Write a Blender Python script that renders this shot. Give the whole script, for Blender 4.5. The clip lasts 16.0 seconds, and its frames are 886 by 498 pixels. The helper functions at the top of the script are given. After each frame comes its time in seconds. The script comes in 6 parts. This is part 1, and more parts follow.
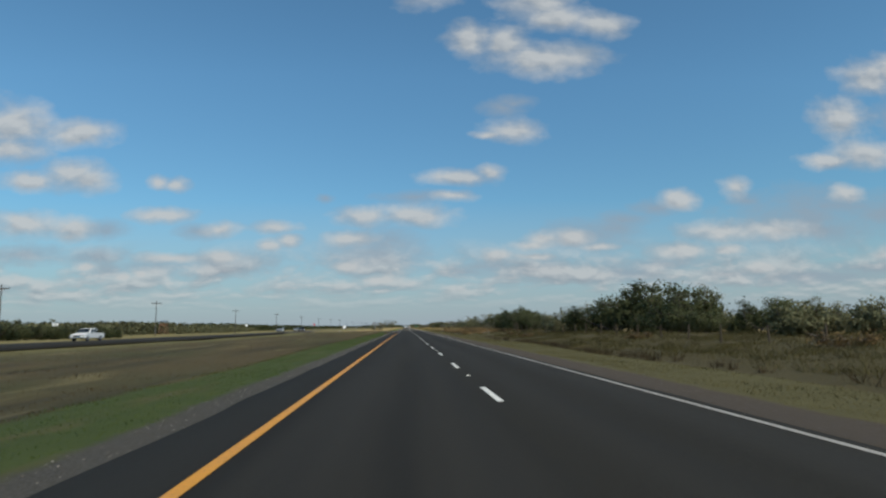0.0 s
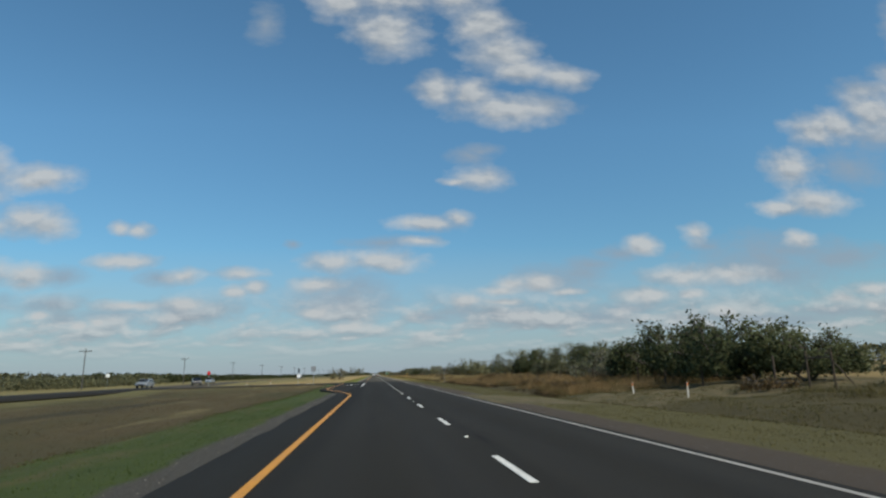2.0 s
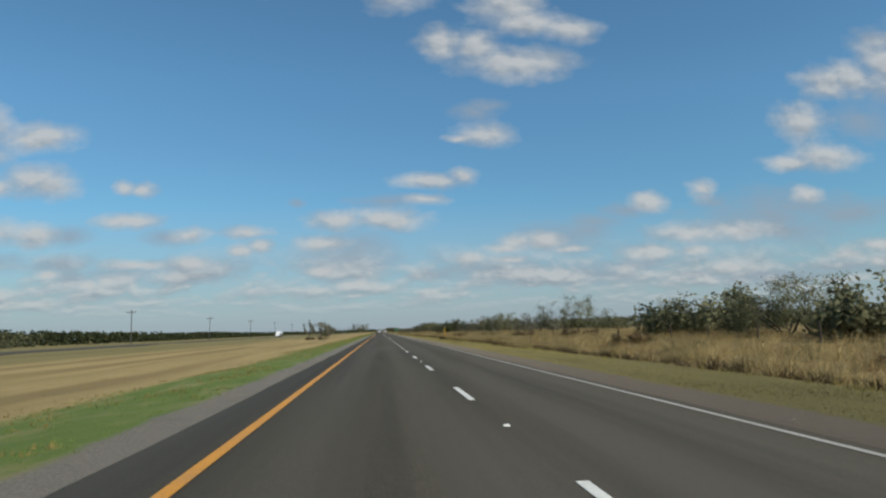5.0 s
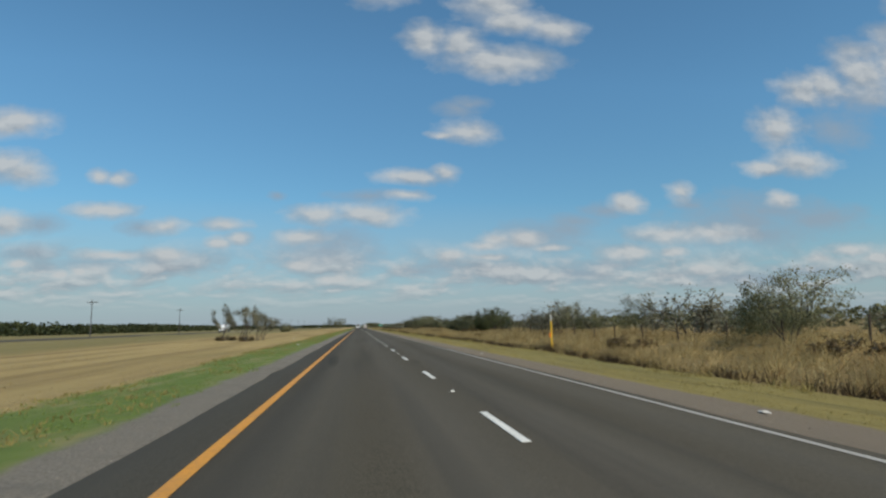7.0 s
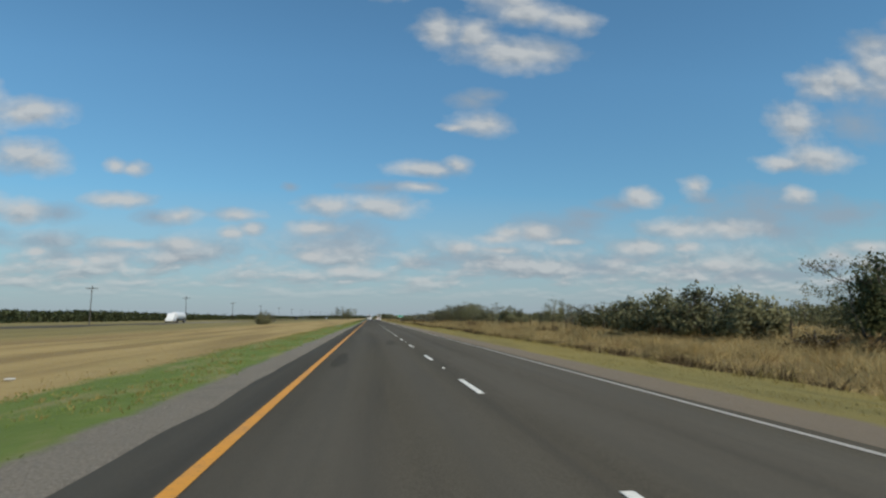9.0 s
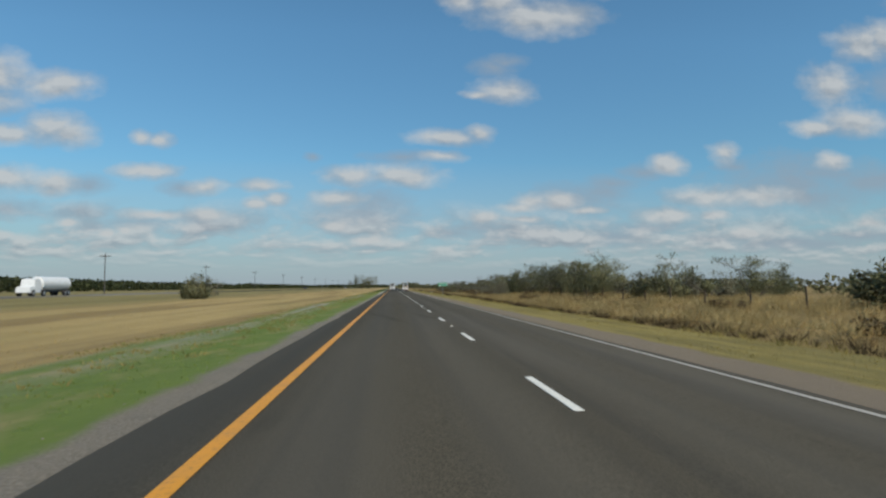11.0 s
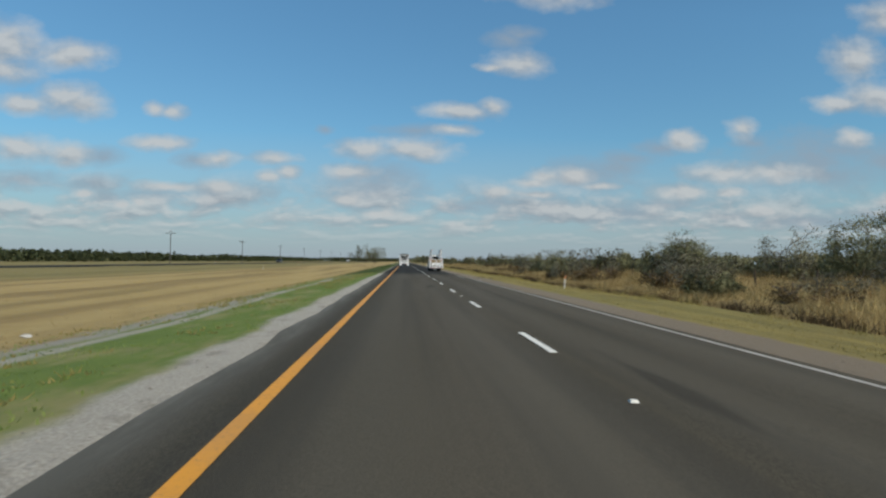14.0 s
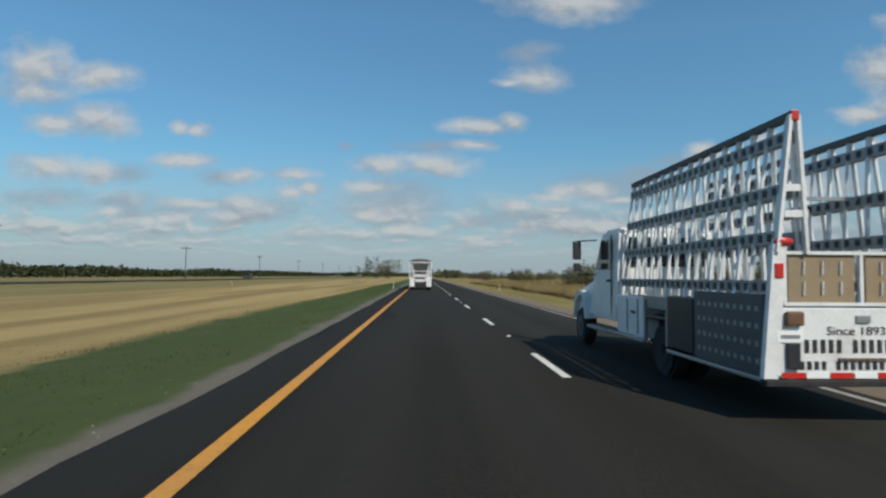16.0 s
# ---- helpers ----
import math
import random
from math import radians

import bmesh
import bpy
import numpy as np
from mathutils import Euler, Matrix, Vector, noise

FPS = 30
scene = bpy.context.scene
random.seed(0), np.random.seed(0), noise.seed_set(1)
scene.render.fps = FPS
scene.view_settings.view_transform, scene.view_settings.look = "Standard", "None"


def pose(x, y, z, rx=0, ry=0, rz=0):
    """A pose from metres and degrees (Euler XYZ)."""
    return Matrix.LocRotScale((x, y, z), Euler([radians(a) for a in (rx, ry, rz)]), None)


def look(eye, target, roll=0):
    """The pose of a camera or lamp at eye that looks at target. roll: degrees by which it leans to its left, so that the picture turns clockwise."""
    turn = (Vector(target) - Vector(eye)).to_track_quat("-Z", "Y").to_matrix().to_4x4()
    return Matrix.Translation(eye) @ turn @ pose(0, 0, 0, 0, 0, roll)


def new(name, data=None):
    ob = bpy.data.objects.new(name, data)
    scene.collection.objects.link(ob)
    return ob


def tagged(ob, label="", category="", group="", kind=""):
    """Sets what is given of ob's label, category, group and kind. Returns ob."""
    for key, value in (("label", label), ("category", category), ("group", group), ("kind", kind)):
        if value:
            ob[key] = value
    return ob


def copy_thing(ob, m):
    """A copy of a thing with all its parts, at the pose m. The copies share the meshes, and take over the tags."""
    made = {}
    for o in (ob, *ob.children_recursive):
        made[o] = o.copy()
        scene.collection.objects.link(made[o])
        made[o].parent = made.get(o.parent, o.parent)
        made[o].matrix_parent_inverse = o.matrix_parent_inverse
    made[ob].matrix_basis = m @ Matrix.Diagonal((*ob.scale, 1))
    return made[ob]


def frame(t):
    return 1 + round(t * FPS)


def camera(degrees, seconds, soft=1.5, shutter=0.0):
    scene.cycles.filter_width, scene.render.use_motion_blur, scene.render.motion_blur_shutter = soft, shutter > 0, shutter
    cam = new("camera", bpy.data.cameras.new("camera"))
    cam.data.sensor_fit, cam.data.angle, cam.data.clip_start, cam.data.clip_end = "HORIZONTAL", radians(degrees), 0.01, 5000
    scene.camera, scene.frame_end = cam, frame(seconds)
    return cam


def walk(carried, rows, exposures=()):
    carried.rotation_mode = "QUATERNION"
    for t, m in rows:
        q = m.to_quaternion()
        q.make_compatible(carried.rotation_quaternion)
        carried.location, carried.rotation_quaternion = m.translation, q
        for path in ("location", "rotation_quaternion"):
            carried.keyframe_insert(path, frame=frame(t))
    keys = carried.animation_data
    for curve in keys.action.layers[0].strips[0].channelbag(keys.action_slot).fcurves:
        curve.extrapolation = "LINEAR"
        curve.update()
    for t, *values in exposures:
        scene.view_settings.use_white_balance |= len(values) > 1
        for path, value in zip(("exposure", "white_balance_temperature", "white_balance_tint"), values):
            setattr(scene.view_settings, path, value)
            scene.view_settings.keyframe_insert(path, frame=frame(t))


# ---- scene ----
# ---------------------------------------------------------------- camera
cam = camera(75.0, 16.0, soft=2.4, shutter=0.02)
DRIVE = [  # seconds, x, y, z, yaw, pitch, roll
    (0.0, -1.45, 0.00, 1.166, -3.79, 7.61, -0.95),
    (0.5, -1.40, 19.39, 1.145, 0.40, 9.39, -0.53),
    (1.0, -1.48, 37.99, 1.136, 1.01, 9.97, -1.87),
    (1.5, -1.61, 57.34, 1.144, -3.28, 9.83, -1.11),
    (2.0, -1.71, 75.73, 1.190, -7.04, 12.06, -1.72),
    (2.5, -1.68, 94.26, 1.184, -7.14, 13.14, -1.86),
    (3.0, -1.60, 112.25, 1.179, -5.71, 12.80, -1.77),
    (3.5, -1.51, 130.59, 1.149, -5.68, 12.18, -2.18),
    (4.0, -1.45, 147.77, 1.160, -5.20, 9.89, -2.51),
    (6.5, -1.61, 234.52, 1.171, -8.73, 7.39, -0.85),
    (7.0, -1.69, 251.81, 1.193, -8.39, 7.51, -0.99),
    (7.5, -1.81, 269.63, 1.158, -7.66, 7.12, -1.15),
    (8.0, -1.79, 286.68, 1.184, -8.07, 8.21, -0.99),
    (8.5, -1.76, 304.39, 1.178, -7.52, 9.32, -0.43),
    (9.0, -1.76, 321.66, 1.193, -7.21, 6.78, -0.19),
    (11.5, -1.79, 407.97, 1.185, -4.65, 3.08, -0.28),
    (12.0, -1.88, 424.52, 1.168, -4.80, 1.86, -0.54),
    (12.5, -1.91, 441.68, 1.181, -4.54, 1.10, -0.05),
    (13.0, -1.98, 458.17, 1.177, -4.82, 1.15, 0.25),
    (13.5, -1.92, 474.95, 1.177, -4.05, 1.27, 0.92),
    (14.0, -1.94, 491.63, 1.170, -3.82, 1.23, 0.50),
    (14.5, -1.90, 508.53, 1.175, -3.26, 1.75, 0.78),
    (15.0, -1.82, 524.90, 1.178, -2.88, 2.00, 0.69),
    (15.5, -1.71, 541.70, 1.186, -2.34, 2.35, 0.06),
    (16.0, -1.70, 558.00, 1.192, -1.89, 2.68, 0.35),
]
walk(cam, [(t, pose(x, y, z, 90 + pitch, 0, yaw) @ pose(0, 0, 0, 0, 0, roll)) for t, x, y, z, yaw, pitch, roll in DRIVE])

# ---------------------------------------------------------------- world: blue sky with fair-weather cumulus, sun
SUN_FROM = Vector((0.43, -0.80, 0.88)).normalized()
world = bpy.data.worlds.new("sky")
scene.world = world
world.use_nodes = True
wt = world.node_tree
wt.nodes.clear()


def wnode(kind, **props):
    n = wt.nodes.new(kind)
    for k, v in props.items():
        if k == "operation":
            n.operation = v
        elif k == "blend_type":
            n.blend_type = v
    return n


def wmath(op, a, b=None, c=None, clamp=False):
    n = wnode("ShaderNodeMath", operation=op)
    n.use_clamp = clamp
    for sock, v in zip(n.inputs, (a, b, c)):
        if v is None:
            continue
        if isinstance(v, (int, float)):
            sock.default_value = v
        else:
            wt.links.new(v, sock)
    return n.outputs[0]


def wvec(op, a, b=None, c=None):
    n = wnode("ShaderNodeVectorMath", operation=op)
    for sock, v in zip(n.inputs, (a, b, c)):
        if v is None:
            continue
        if isinstance(v, tuple):
            sock.default_value = v
        else:
            wt.links.new(v, sock)
    return n.outputs["Value"] if op == "LENGTH" else n.outputs["Vector"]


def wnoise(vec, scale, detail, rough):
    n = wnode("ShaderNodeTexNoise")
    n.inputs["Scale"].default_value = scale
    n.inputs["Detail"].default_value = detail
    n.inputs["Roughness"].default_value = rough
    wt.links.new(vec, n.inputs["Vector"])
    return n


sky = wnode("ShaderNodeTexSky")
sky.sky_type = "NISHITA"
sky.sun_disc = False
sky.sun_elevation = math.asin(SUN_FROM.z)
sky.sun_rotation = math.atan2(SUN_FROM.x, SUN_FROM.y)
sky.air_density, sky.dust_density, sky.ozone_density = 1.0, 0.3, 1.5

ways = wnode("ShaderNodeTexCoord").outputs["Generated"]
split = wnode("ShaderNodeSeparateXYZ")
wt.links.new(ways, split.inputs[0])
ahead = wmath("MAXIMUM", wmath("ABSOLUTE", split.outputs[1]), 0.05)
across = wmath("DIVIDE", split.outputs[0], ahead)
above = wmath("DIVIDE", split.outputs[2], ahead)
flat = wnode("ShaderNodeCombineXYZ")
wt.links.new(across, flat.inputs[0])
wt.links.new(above, flat.inputs[1])
plane = flat.outputs[0]
stretched = wvec("MULTIPLY", plane, (1.0, 1.7, 1.0))
swirl = wvec("SUBTRACT", wnoise(stretched, 14.0, 3.0, 0.55).outputs["Color"], (0.5, 0.5, 0.5))
bent = wvec("MULTIPLY_ADD", swirl, (0.026, 0.017, 0.0), plane)
lifted = wvec("ADD", bent, (0.006, 0.016, 0.0))
fields = {"cloud": [None, None], "veil": [None]}


def lump(key, u, v, a, b):
    for n, at in enumerate((bent, lifted)[:len(fields[key])]):
        d = wvec("LENGTH", wvec("MULTIPLY_ADD", at, (1 / a, 1 / b, 0.0), (-u / a, -v / b, 0.0)))
        was = fields[key][n]
        fields[key][n] = d if was is None else wmath("SMOOTH_MIN", was, d, 0.22)


def cloud(u, v, a, b):
    lump("cloud", u, v, a * 1.38, b * 1.55)


def veil(u, v, a, b):
    lump("veil", u, v, a * 1.5, b * 1.55)


# each heap of cloud: its place across and above the road's far end, half its breadth and height
cloud(-0.064, 0.715, 0.054, 0.045)
cloud(0.036, 0.727, 0.088, 0.040)
cloud(0.163, 0.733, 0.068, 0.036)
cloud(0.030, 0.638, 0.067, 0.044)
cloud(0.218, 0.665, 0.064, 0.035)
cloud(0.255, 0.605, 0.075, 0.039)
cloud(0.286, 0.568, 0.058, 0.023)
cloud(0.370, 0.560, 0.058, 0.023)
cloud(0.122, 0.523, 0.046, 0.029)
cloud(0.188, 0.517, 0.046, 0.029)
cloud(0.255, 0.486, 0.099, 0.029)
cloud(0.202, 0.350, 0.053, 0.019)
cloud(0.151, 0.342, 0.029, 0.007)
cloud(0.888, 0.459, 0.059, 0.029)
cloud(0.940, 0.470, 0.052, 0.034)
cloud(1.029, 0.502, 0.066, 0.050)
cloud(1.126, 0.527, 0.082, 0.057)
cloud(0.825, 0.378, 0.052, 0.035)
cloud(0.870, 0.308, 0.075, 0.024)
cloud(0.789, 0.294, 0.055, 0.013)
cloud(-0.666, 0.353, 0.058, 0.040)
cloud(-0.564, 0.339, 0.061, 0.022)
cloud(-0.667, 0.309, 0.055, 0.022)
cloud(-0.544, 0.258, 0.046, 0.023)
cloud(-0.635, 0.255, 0.046, 0.015)
cloud(-0.420, 0.253, 0.021, 0.011)
cloud(-0.390, 0.249, 0.021, 0.011)
cloud(-0.411, 0.195, 0.050, 0.011)
cloud(-0.562, 0.174, 0.035, 0.020)
cloud(-0.317, 0.172, 0.032, 0.011)
cloud(-0.223, 0.175, 0.041, 0.010)
cloud(-0.233, 0.141, 0.022, 0.012)
cloud(-0.201, 0.149, 0.022, 0.012)
cloud(-0.398, 0.123, 0.052, 0.008)
cloud(-0.310, 0.123, 0.037, 0.012)
cloud(-0.475, 0.088, 0.021, 0.009)
cloud(-0.445, 0.094, 0.021, 0.009)
cloud(-0.536, 0.108, 0.017, 0.006)
cloud(-0.073, 0.194, 0.046, 0.016)
cloud(0.021, 0.193, 0.067, 0.018)
cloud(-0.095, 0.154, 0.044, 0.013)
cloud(-0.098, 0.104, 0.034, 0.010)
cloud(-0.039, 0.080, 0.040, 0.008)
cloud(0.094, 0.262, 0.063, 0.013)
cloud(0.155, 0.272, 0.027, 0.012)
cloud(0.087, 0.228, 0.036, 0.009)
cloud(0.244, 0.147, 0.037, 0.014)
cloud(0.298, 0.151, 0.037, 0.014)
cloud(0.227, 0.140, 0.041, 0.009)
cloud(0.344, 0.134, 0.032, 0.006)
cloud(0.155, 0.120, 0.034, 0.013)
cloud(0.229, 0.119, 0.043, 0.008)
cloud(0.497, 0.221, 0.036, 0.016)
cloud(0.608, 0.244, 0.028, 0.017)
cloud(0.571, 0.161, 0.070, 0.019)
cloud(0.669, 0.164, 0.081, 0.017)
cloud(0.818, 0.231, 0.032, 0.015)
cloud(0.496, 0.127, 0.062, 0.014)
cloud(0.580, 0.128, 0.038, 0.009)
cloud(0.645, 0.096, 0.064, 0.014)
cloud(0.959, 0.131, 0.057, 0.013)
cloud(0.892, 0.114, 0.056, 0.012)
cloud(1.020, 0.116, 0.050, 0.017)
cloud(0.951, 0.100, 0.020, 0.008)
cloud(-0.564, 0.270, 0.043, 0.022)
cloud(-0.634, 0.181, 0.071, 0.021)
cloud(-0.380, -0.059, 0.028, 0.008)
veil(-0.198, 0.647, 0.027, 0.036)
veil(0.183, 0.392, 0.038, 0.016)
veil(0.330, 0.504, 0.056, 0.021)
veil(0.200, 0.403, 0.036, 0.011)
veil(1.041, 0.449, 0.079, 0.032)
veil(1.013, 0.554, 0.063, 0.020)
veil(1.103, 0.596, 0.063, 0.020)
veil(1.121, 0.697, 0.028, 0.053)
veil(0.960, 0.378, 0.067, 0.031)
veil(-0.507, 0.171, 0.038, 0.013)
veil(-0.357, 0.169, 0.032, 0.011)
veil(-0.140, 0.224, 0.014, 0.007)
veil(-0.314, 0.104, 0.062, 0.013)
veil(-0.498, 0.101, 0.032, 0.012)
veil(-0.039, 0.144, 0.061, 0.022)
veil(-0.049, 0.117, 0.086, 0.025)
veil(0.320, 0.157, 0.042, 0.024)
veil(0.382, 0.169, 0.042, 0.024)
veil(0.395, 0.184, 0.046, 0.014)
veil(0.099, 0.095, 0.039, 0.010)
veil(0.155, 0.103, 0.039, 0.010)
veil(0.457, 0.206, 0.046, 0.012)
veil(0.625, 0.220, 0.035, 0.010)
veil(0.763, 0.166, 0.090, 0.022)
veil(0.791, 0.207, 0.114, 0.031)
veil(0.893, 0.192, 0.079, 0.019)
veil(0.461, 0.104, 0.057, 0.011)
veil(0.582, 0.084, 0.058, 0.009)
veil(0.863, 0.094, 0.102, 0.014)
veil(0.238, 0.094, 0.095, 0.018)
veil(0.019, 0.227, 0.059, 0.010)
veil(-0.521, 0.126, 0.050, 0.013)
veil(-0.641, 0.129, 0.075, 0.015)
veil(-0.418, 0.108, 0.068, 0.015)
veil(0.742, 0.193, 0.131, 0.040)
veil(0.324, 0.156, 0.064, 0.023)
veil(-0.049, 0.131, 0.076, 0.029)
veil(0.925, 0.200, 0.075, 0.025)
veil(-0.314, 0.112, 0.079, 0.017)
veil(0.396, 0.091, 0.096, 0.019)
veil(0.730, 0.078, 0.140, 0.013)

puff = wnoise(stretched, 19.0, 6.0, 0.55).outputs["Fac"]
wisp = wnoise(stretched, 13.0, 6.0, 0.66).outputs["Fac"]


def thick(key, n, soft, ragged, rough):
    body = wmath("SUBTRACT", 1.0, fields[key][n])
    return wmath("DIVIDE", wmath("ADD", body, wmath("MULTIPLY_ADD", rough, ragged, -0.5 * ragged)), soft, None, True)


body = thick("cloud", 0, 0.74, 1.0, puff)
haze = wmath("MULTIPLY", thick("veil", 0, 0.95, 1.5, wisp), 0.74)
# banks of far cloud, row behind row down to the horizon
above_low = wmath("MAXIMUM", above, 0.02)
rows_at = wnode("ShaderNodeCombineXYZ")
wt.links.new(wmath("MULTIPLY", across, 1.15), rows_at.inputs[0])
wt.links.new(wmath("MULTIPLY", wmath("LOGARITHM", above_low, 2.718), 0.27), rows_at.inputs[1])
wt.links.new(wmath("MULTIPLY", across, 0.15), rows_at.inputs[2])
bank_at = wvec("MULTIPLY_ADD", swirl, (0.05, 0.06, 0.0), rows_at.outputs[0])
banks = wnoise(bank_at, 9.5, 6.0, 0.56).outputs["Fac"]
banks_above = wnoise(wvec("ADD", bank_at, (0.006, 0.030, 0.0)), 9.5, 6.0, 0.56).outputs["Fac"]
near = wmath("SUBTRACT", 1.0, wmath("DIVIDE", above, 0.155), None, True)
fade = wmath("MULTIPLY_ADD", above, 28.0, -0.75, True)
low = wmath("MULTIPLY", wmath("MULTIPLY_ADD", banks, 5.0, -1.95, True), wmath("MULTIPLY", wmath("MULTIPLY", near, 2.8, None, True), fade))
low_shade = wmath("MULTIPLY_ADD", wmath("SUBTRACT", banks_above, banks), 5.0, 0.52, True)
mist = wmath("MULTIPLY", wmath("SUBTRACT", 1.0, wmath("DIVIDE", above, 0.22), None, True), 0.92)
shade = wnode("ShaderNodeMixRGB")
shade.inputs[1].default_value = (4.95, 5.15, 5.2, 1)
shade.inputs[2].default_value = (2.75, 3.15, 3.55, 1)
# flat bases in shade, heads in the sun
puff_above = wnoise(wvec("ADD", stretched, (0.006, 0.022, 0.0)), 19.0, 6.0, 0.55).outputs["Fac"]
under = wmath("ADD", wmath("MULTIPLY_ADD", wmath("SUBTRACT", fields["cloud"][0], fields["cloud"][1]), 0.75, 0.36), wmath("MULTIPLY", wmath("SUBTRACT", puff_above, puff), 2.2), None, True)
heap = wmath("MULTIPLY", body, 0.90)
which = wnode("ShaderNodeMixRGB")
wt.links.new(heap, which.inputs[0])
wt.links.new(low_shade, which.inputs[1])
wt.links.new(under, which.inputs[2])
wt.links.new(which.outputs[0], shade.inputs[0])
veiled = wnode("ShaderNodeMixRGB")
wt.links.new(mist, veiled.inputs[0])
tint = wnode("ShaderNodeMixRGB", blend_type="MULTIPLY")
tint.inputs[0].default_value = 1.0
tint.inputs[2].default_value = (0.62, 0.97, 1.03, 1)
pale = wmath("MULTIPLY_ADD", wmath("DIVIDE", above, 0.45, None, True), 0.385, 0.74)
toned = wvec("SCALE", sky.outputs[0])
wt.links.new(pale, wt.nodes[-1].inputs["Scale"])
wt.links.new(toned, tint.inputs[1])
wt.links.new(tint.outputs[0], veiled.inputs[1])
veiled.inputs[2].default_value = (2.95, 3.5, 4.15, 1)
mixed = wnode("ShaderNodeMixRGB")
wt.links.new(wmath("MAXIMUM", heap, wmath("MULTIPLY", low, 0.75)), mixed.inputs[0])
greyed = wnode("ShaderNodeMixRGB")
wt.links.new(haze, greyed.inputs[0])
wt.links.new(veiled.outputs[0], greyed.inputs[1])
greyed.inputs[2].default_value = (2.65, 3.24, 3.88, 1)
wt.links.new(greyed.outputs[0], mixed.inputs[1])
wt.links.new(shade.outputs[0], mixed.inputs[2])
glow = wnode("ShaderNodeBackground")
glow.inputs["Strength"].default_value = 0.108
wt.links.new(mixed.outputs[0], glow.inputs["Color"])
wt.links.new(glow.outputs[0], wnode("ShaderNodeOutputWorld").inputs["Surface"])

sun = new("sun", bpy.data.lights.new("sun", "SUN"))
sun.data.energy, sun.data.angle, sun.data.color = 3.9, radians(0.6), (1.0, 0.925, 0.79)
sun.matrix_world = look(SUN_FROM * 100, (0, 0, 0))
scene.view_settings.exposure = 0.0

# ---------------------------------------------------------------- materials
def mat(name, rough=0.8, metal=0.0, spec=0.5):
    m = bpy.data.materials.new(name)
    m.use_nodes = True
    b = m.node_tree.nodes["Principled BSDF"]
    b.inputs["Roughness"].default_value = rough
    b.inputs["Metallic"].default_value = metal
    b.inputs["Specular IOR Level"].default_value = spec
    return m, m.node_tree, b


def add(nt, kind, **ins):
    n = nt.nodes.new(kind)
    for k, v in ins.items():
        n.inputs[k.replace("_", " ")].default_value = v
    return n


def calc(nt, op, a, b=None, c=None, clamp=False):
    n = nt.nodes.new("ShaderNodeMath")
    n.operation, n.use_clamp = op, clamp
    for sock, v in zip(n.inputs, (a, b, c)):
        if v is None:
            continue
        if isinstance(v, (int, float)):
            sock.default_value = v
        else:
            nt.links.new(v, sock)
    return n.outputs[0]


def blend(nt, fac, a, b, kind="MIX"):
    n = nt.nodes.new("ShaderNodeMixRGB")
    n.blend_type = kind
    for sock, v in zip(n.inputs, (fac, a, b)):
        if isinstance(v, tuple):
            sock.default_value = (*v, 1)
        elif isinstance(v, (int, float)):
            sock.default_value = v
        else:
            nt.links.new(v, sock)
    return n.outputs[0]


def grain(nt, scale, detail=4.0, rough=0.6, stretch=None):
    at = nt.nodes.new("ShaderNodeNewGeometry").outputs["Position"]
    if stretch:
        m = nt.nodes.new("ShaderNodeVectorMath")
        m.operation = "MULTIPLY"
        nt.links.new(at, m.inputs[0])
        m.inputs[1].default_value = stretch
        at = m.outputs[0]
    n = add(nt, "ShaderNodeTexNoise", Scale=scale, Detail=detail, Roughness=rough)
    nt.links.new(at, n.inputs["Vector"])
    return n.outputs["Fac"]


def level(nt, v, lo, hi):
    """0 below lo, 1 above hi."""
    n = nt.nodes.new("ShaderNodeMapRange")
    n.interpolation_type = "SMOOTHSTEP"
    nt.links.new(v, n.inputs["Value"])
    n.inputs["From Min"].default_value, n.inputs["From Max"].default_value = lo, hi
    return n.outputs[0]


def bump(nt, b, height, strength, distance):
    n = add(nt, "ShaderNodeBump", Strength=strength, Distance=distance)
    nt.links.new(height, n.inputs["Height"])
    nt.links.new(n.outputs[0], b.inputs["Normal"])


def paint(name, colour, rough=0.5, metal=0.0, wear=0.15, scale=6.0, dirt=(0.12, 0.10, 0.08), spec=0.5):
    """A plain coat with grime at two scales."""
    m, nt, b = mat(name, rough, metal, spec)
    coarse, fine = grain(nt, scale), grain(nt, scale * 9)
    f = calc(nt, "MULTIPLY", level(nt, calc(nt, "MULTIPLY_ADD", fine, 0.4, calc(nt, "MULTIPLY", coarse, 0.6)), 0.42, 0.72), wear)
    nt.links.new(blend(nt, f, colour, dirt), b.inputs["Base Color"])
    nt.links.new(calc(nt, "MULTIPLY_ADD", fine, 0.2, rough - 0.1, True), b.inputs["Roughness"])
    return m


def leafy(m, nt, b, share):
    """Lets part of the light through, as blades and leaves do."""
    thin = nt.nodes.new("ShaderNodeBsdfTranslucent")
    both = nt.nodes.new("ShaderNodeMixShader")
    both.inputs[0].default_value = share
    nt.links.new(b.inputs["Base Color"].links[0].from_socket, thin.inputs["Color"])
    nt.links.new(b.outputs[0], both.inputs[1])
    nt.links.new(thin.outputs[0], both.inputs[2])
    nt.links.new(both.outputs[0], nt.nodes["Material Output"].inputs["Surface"])
    return m


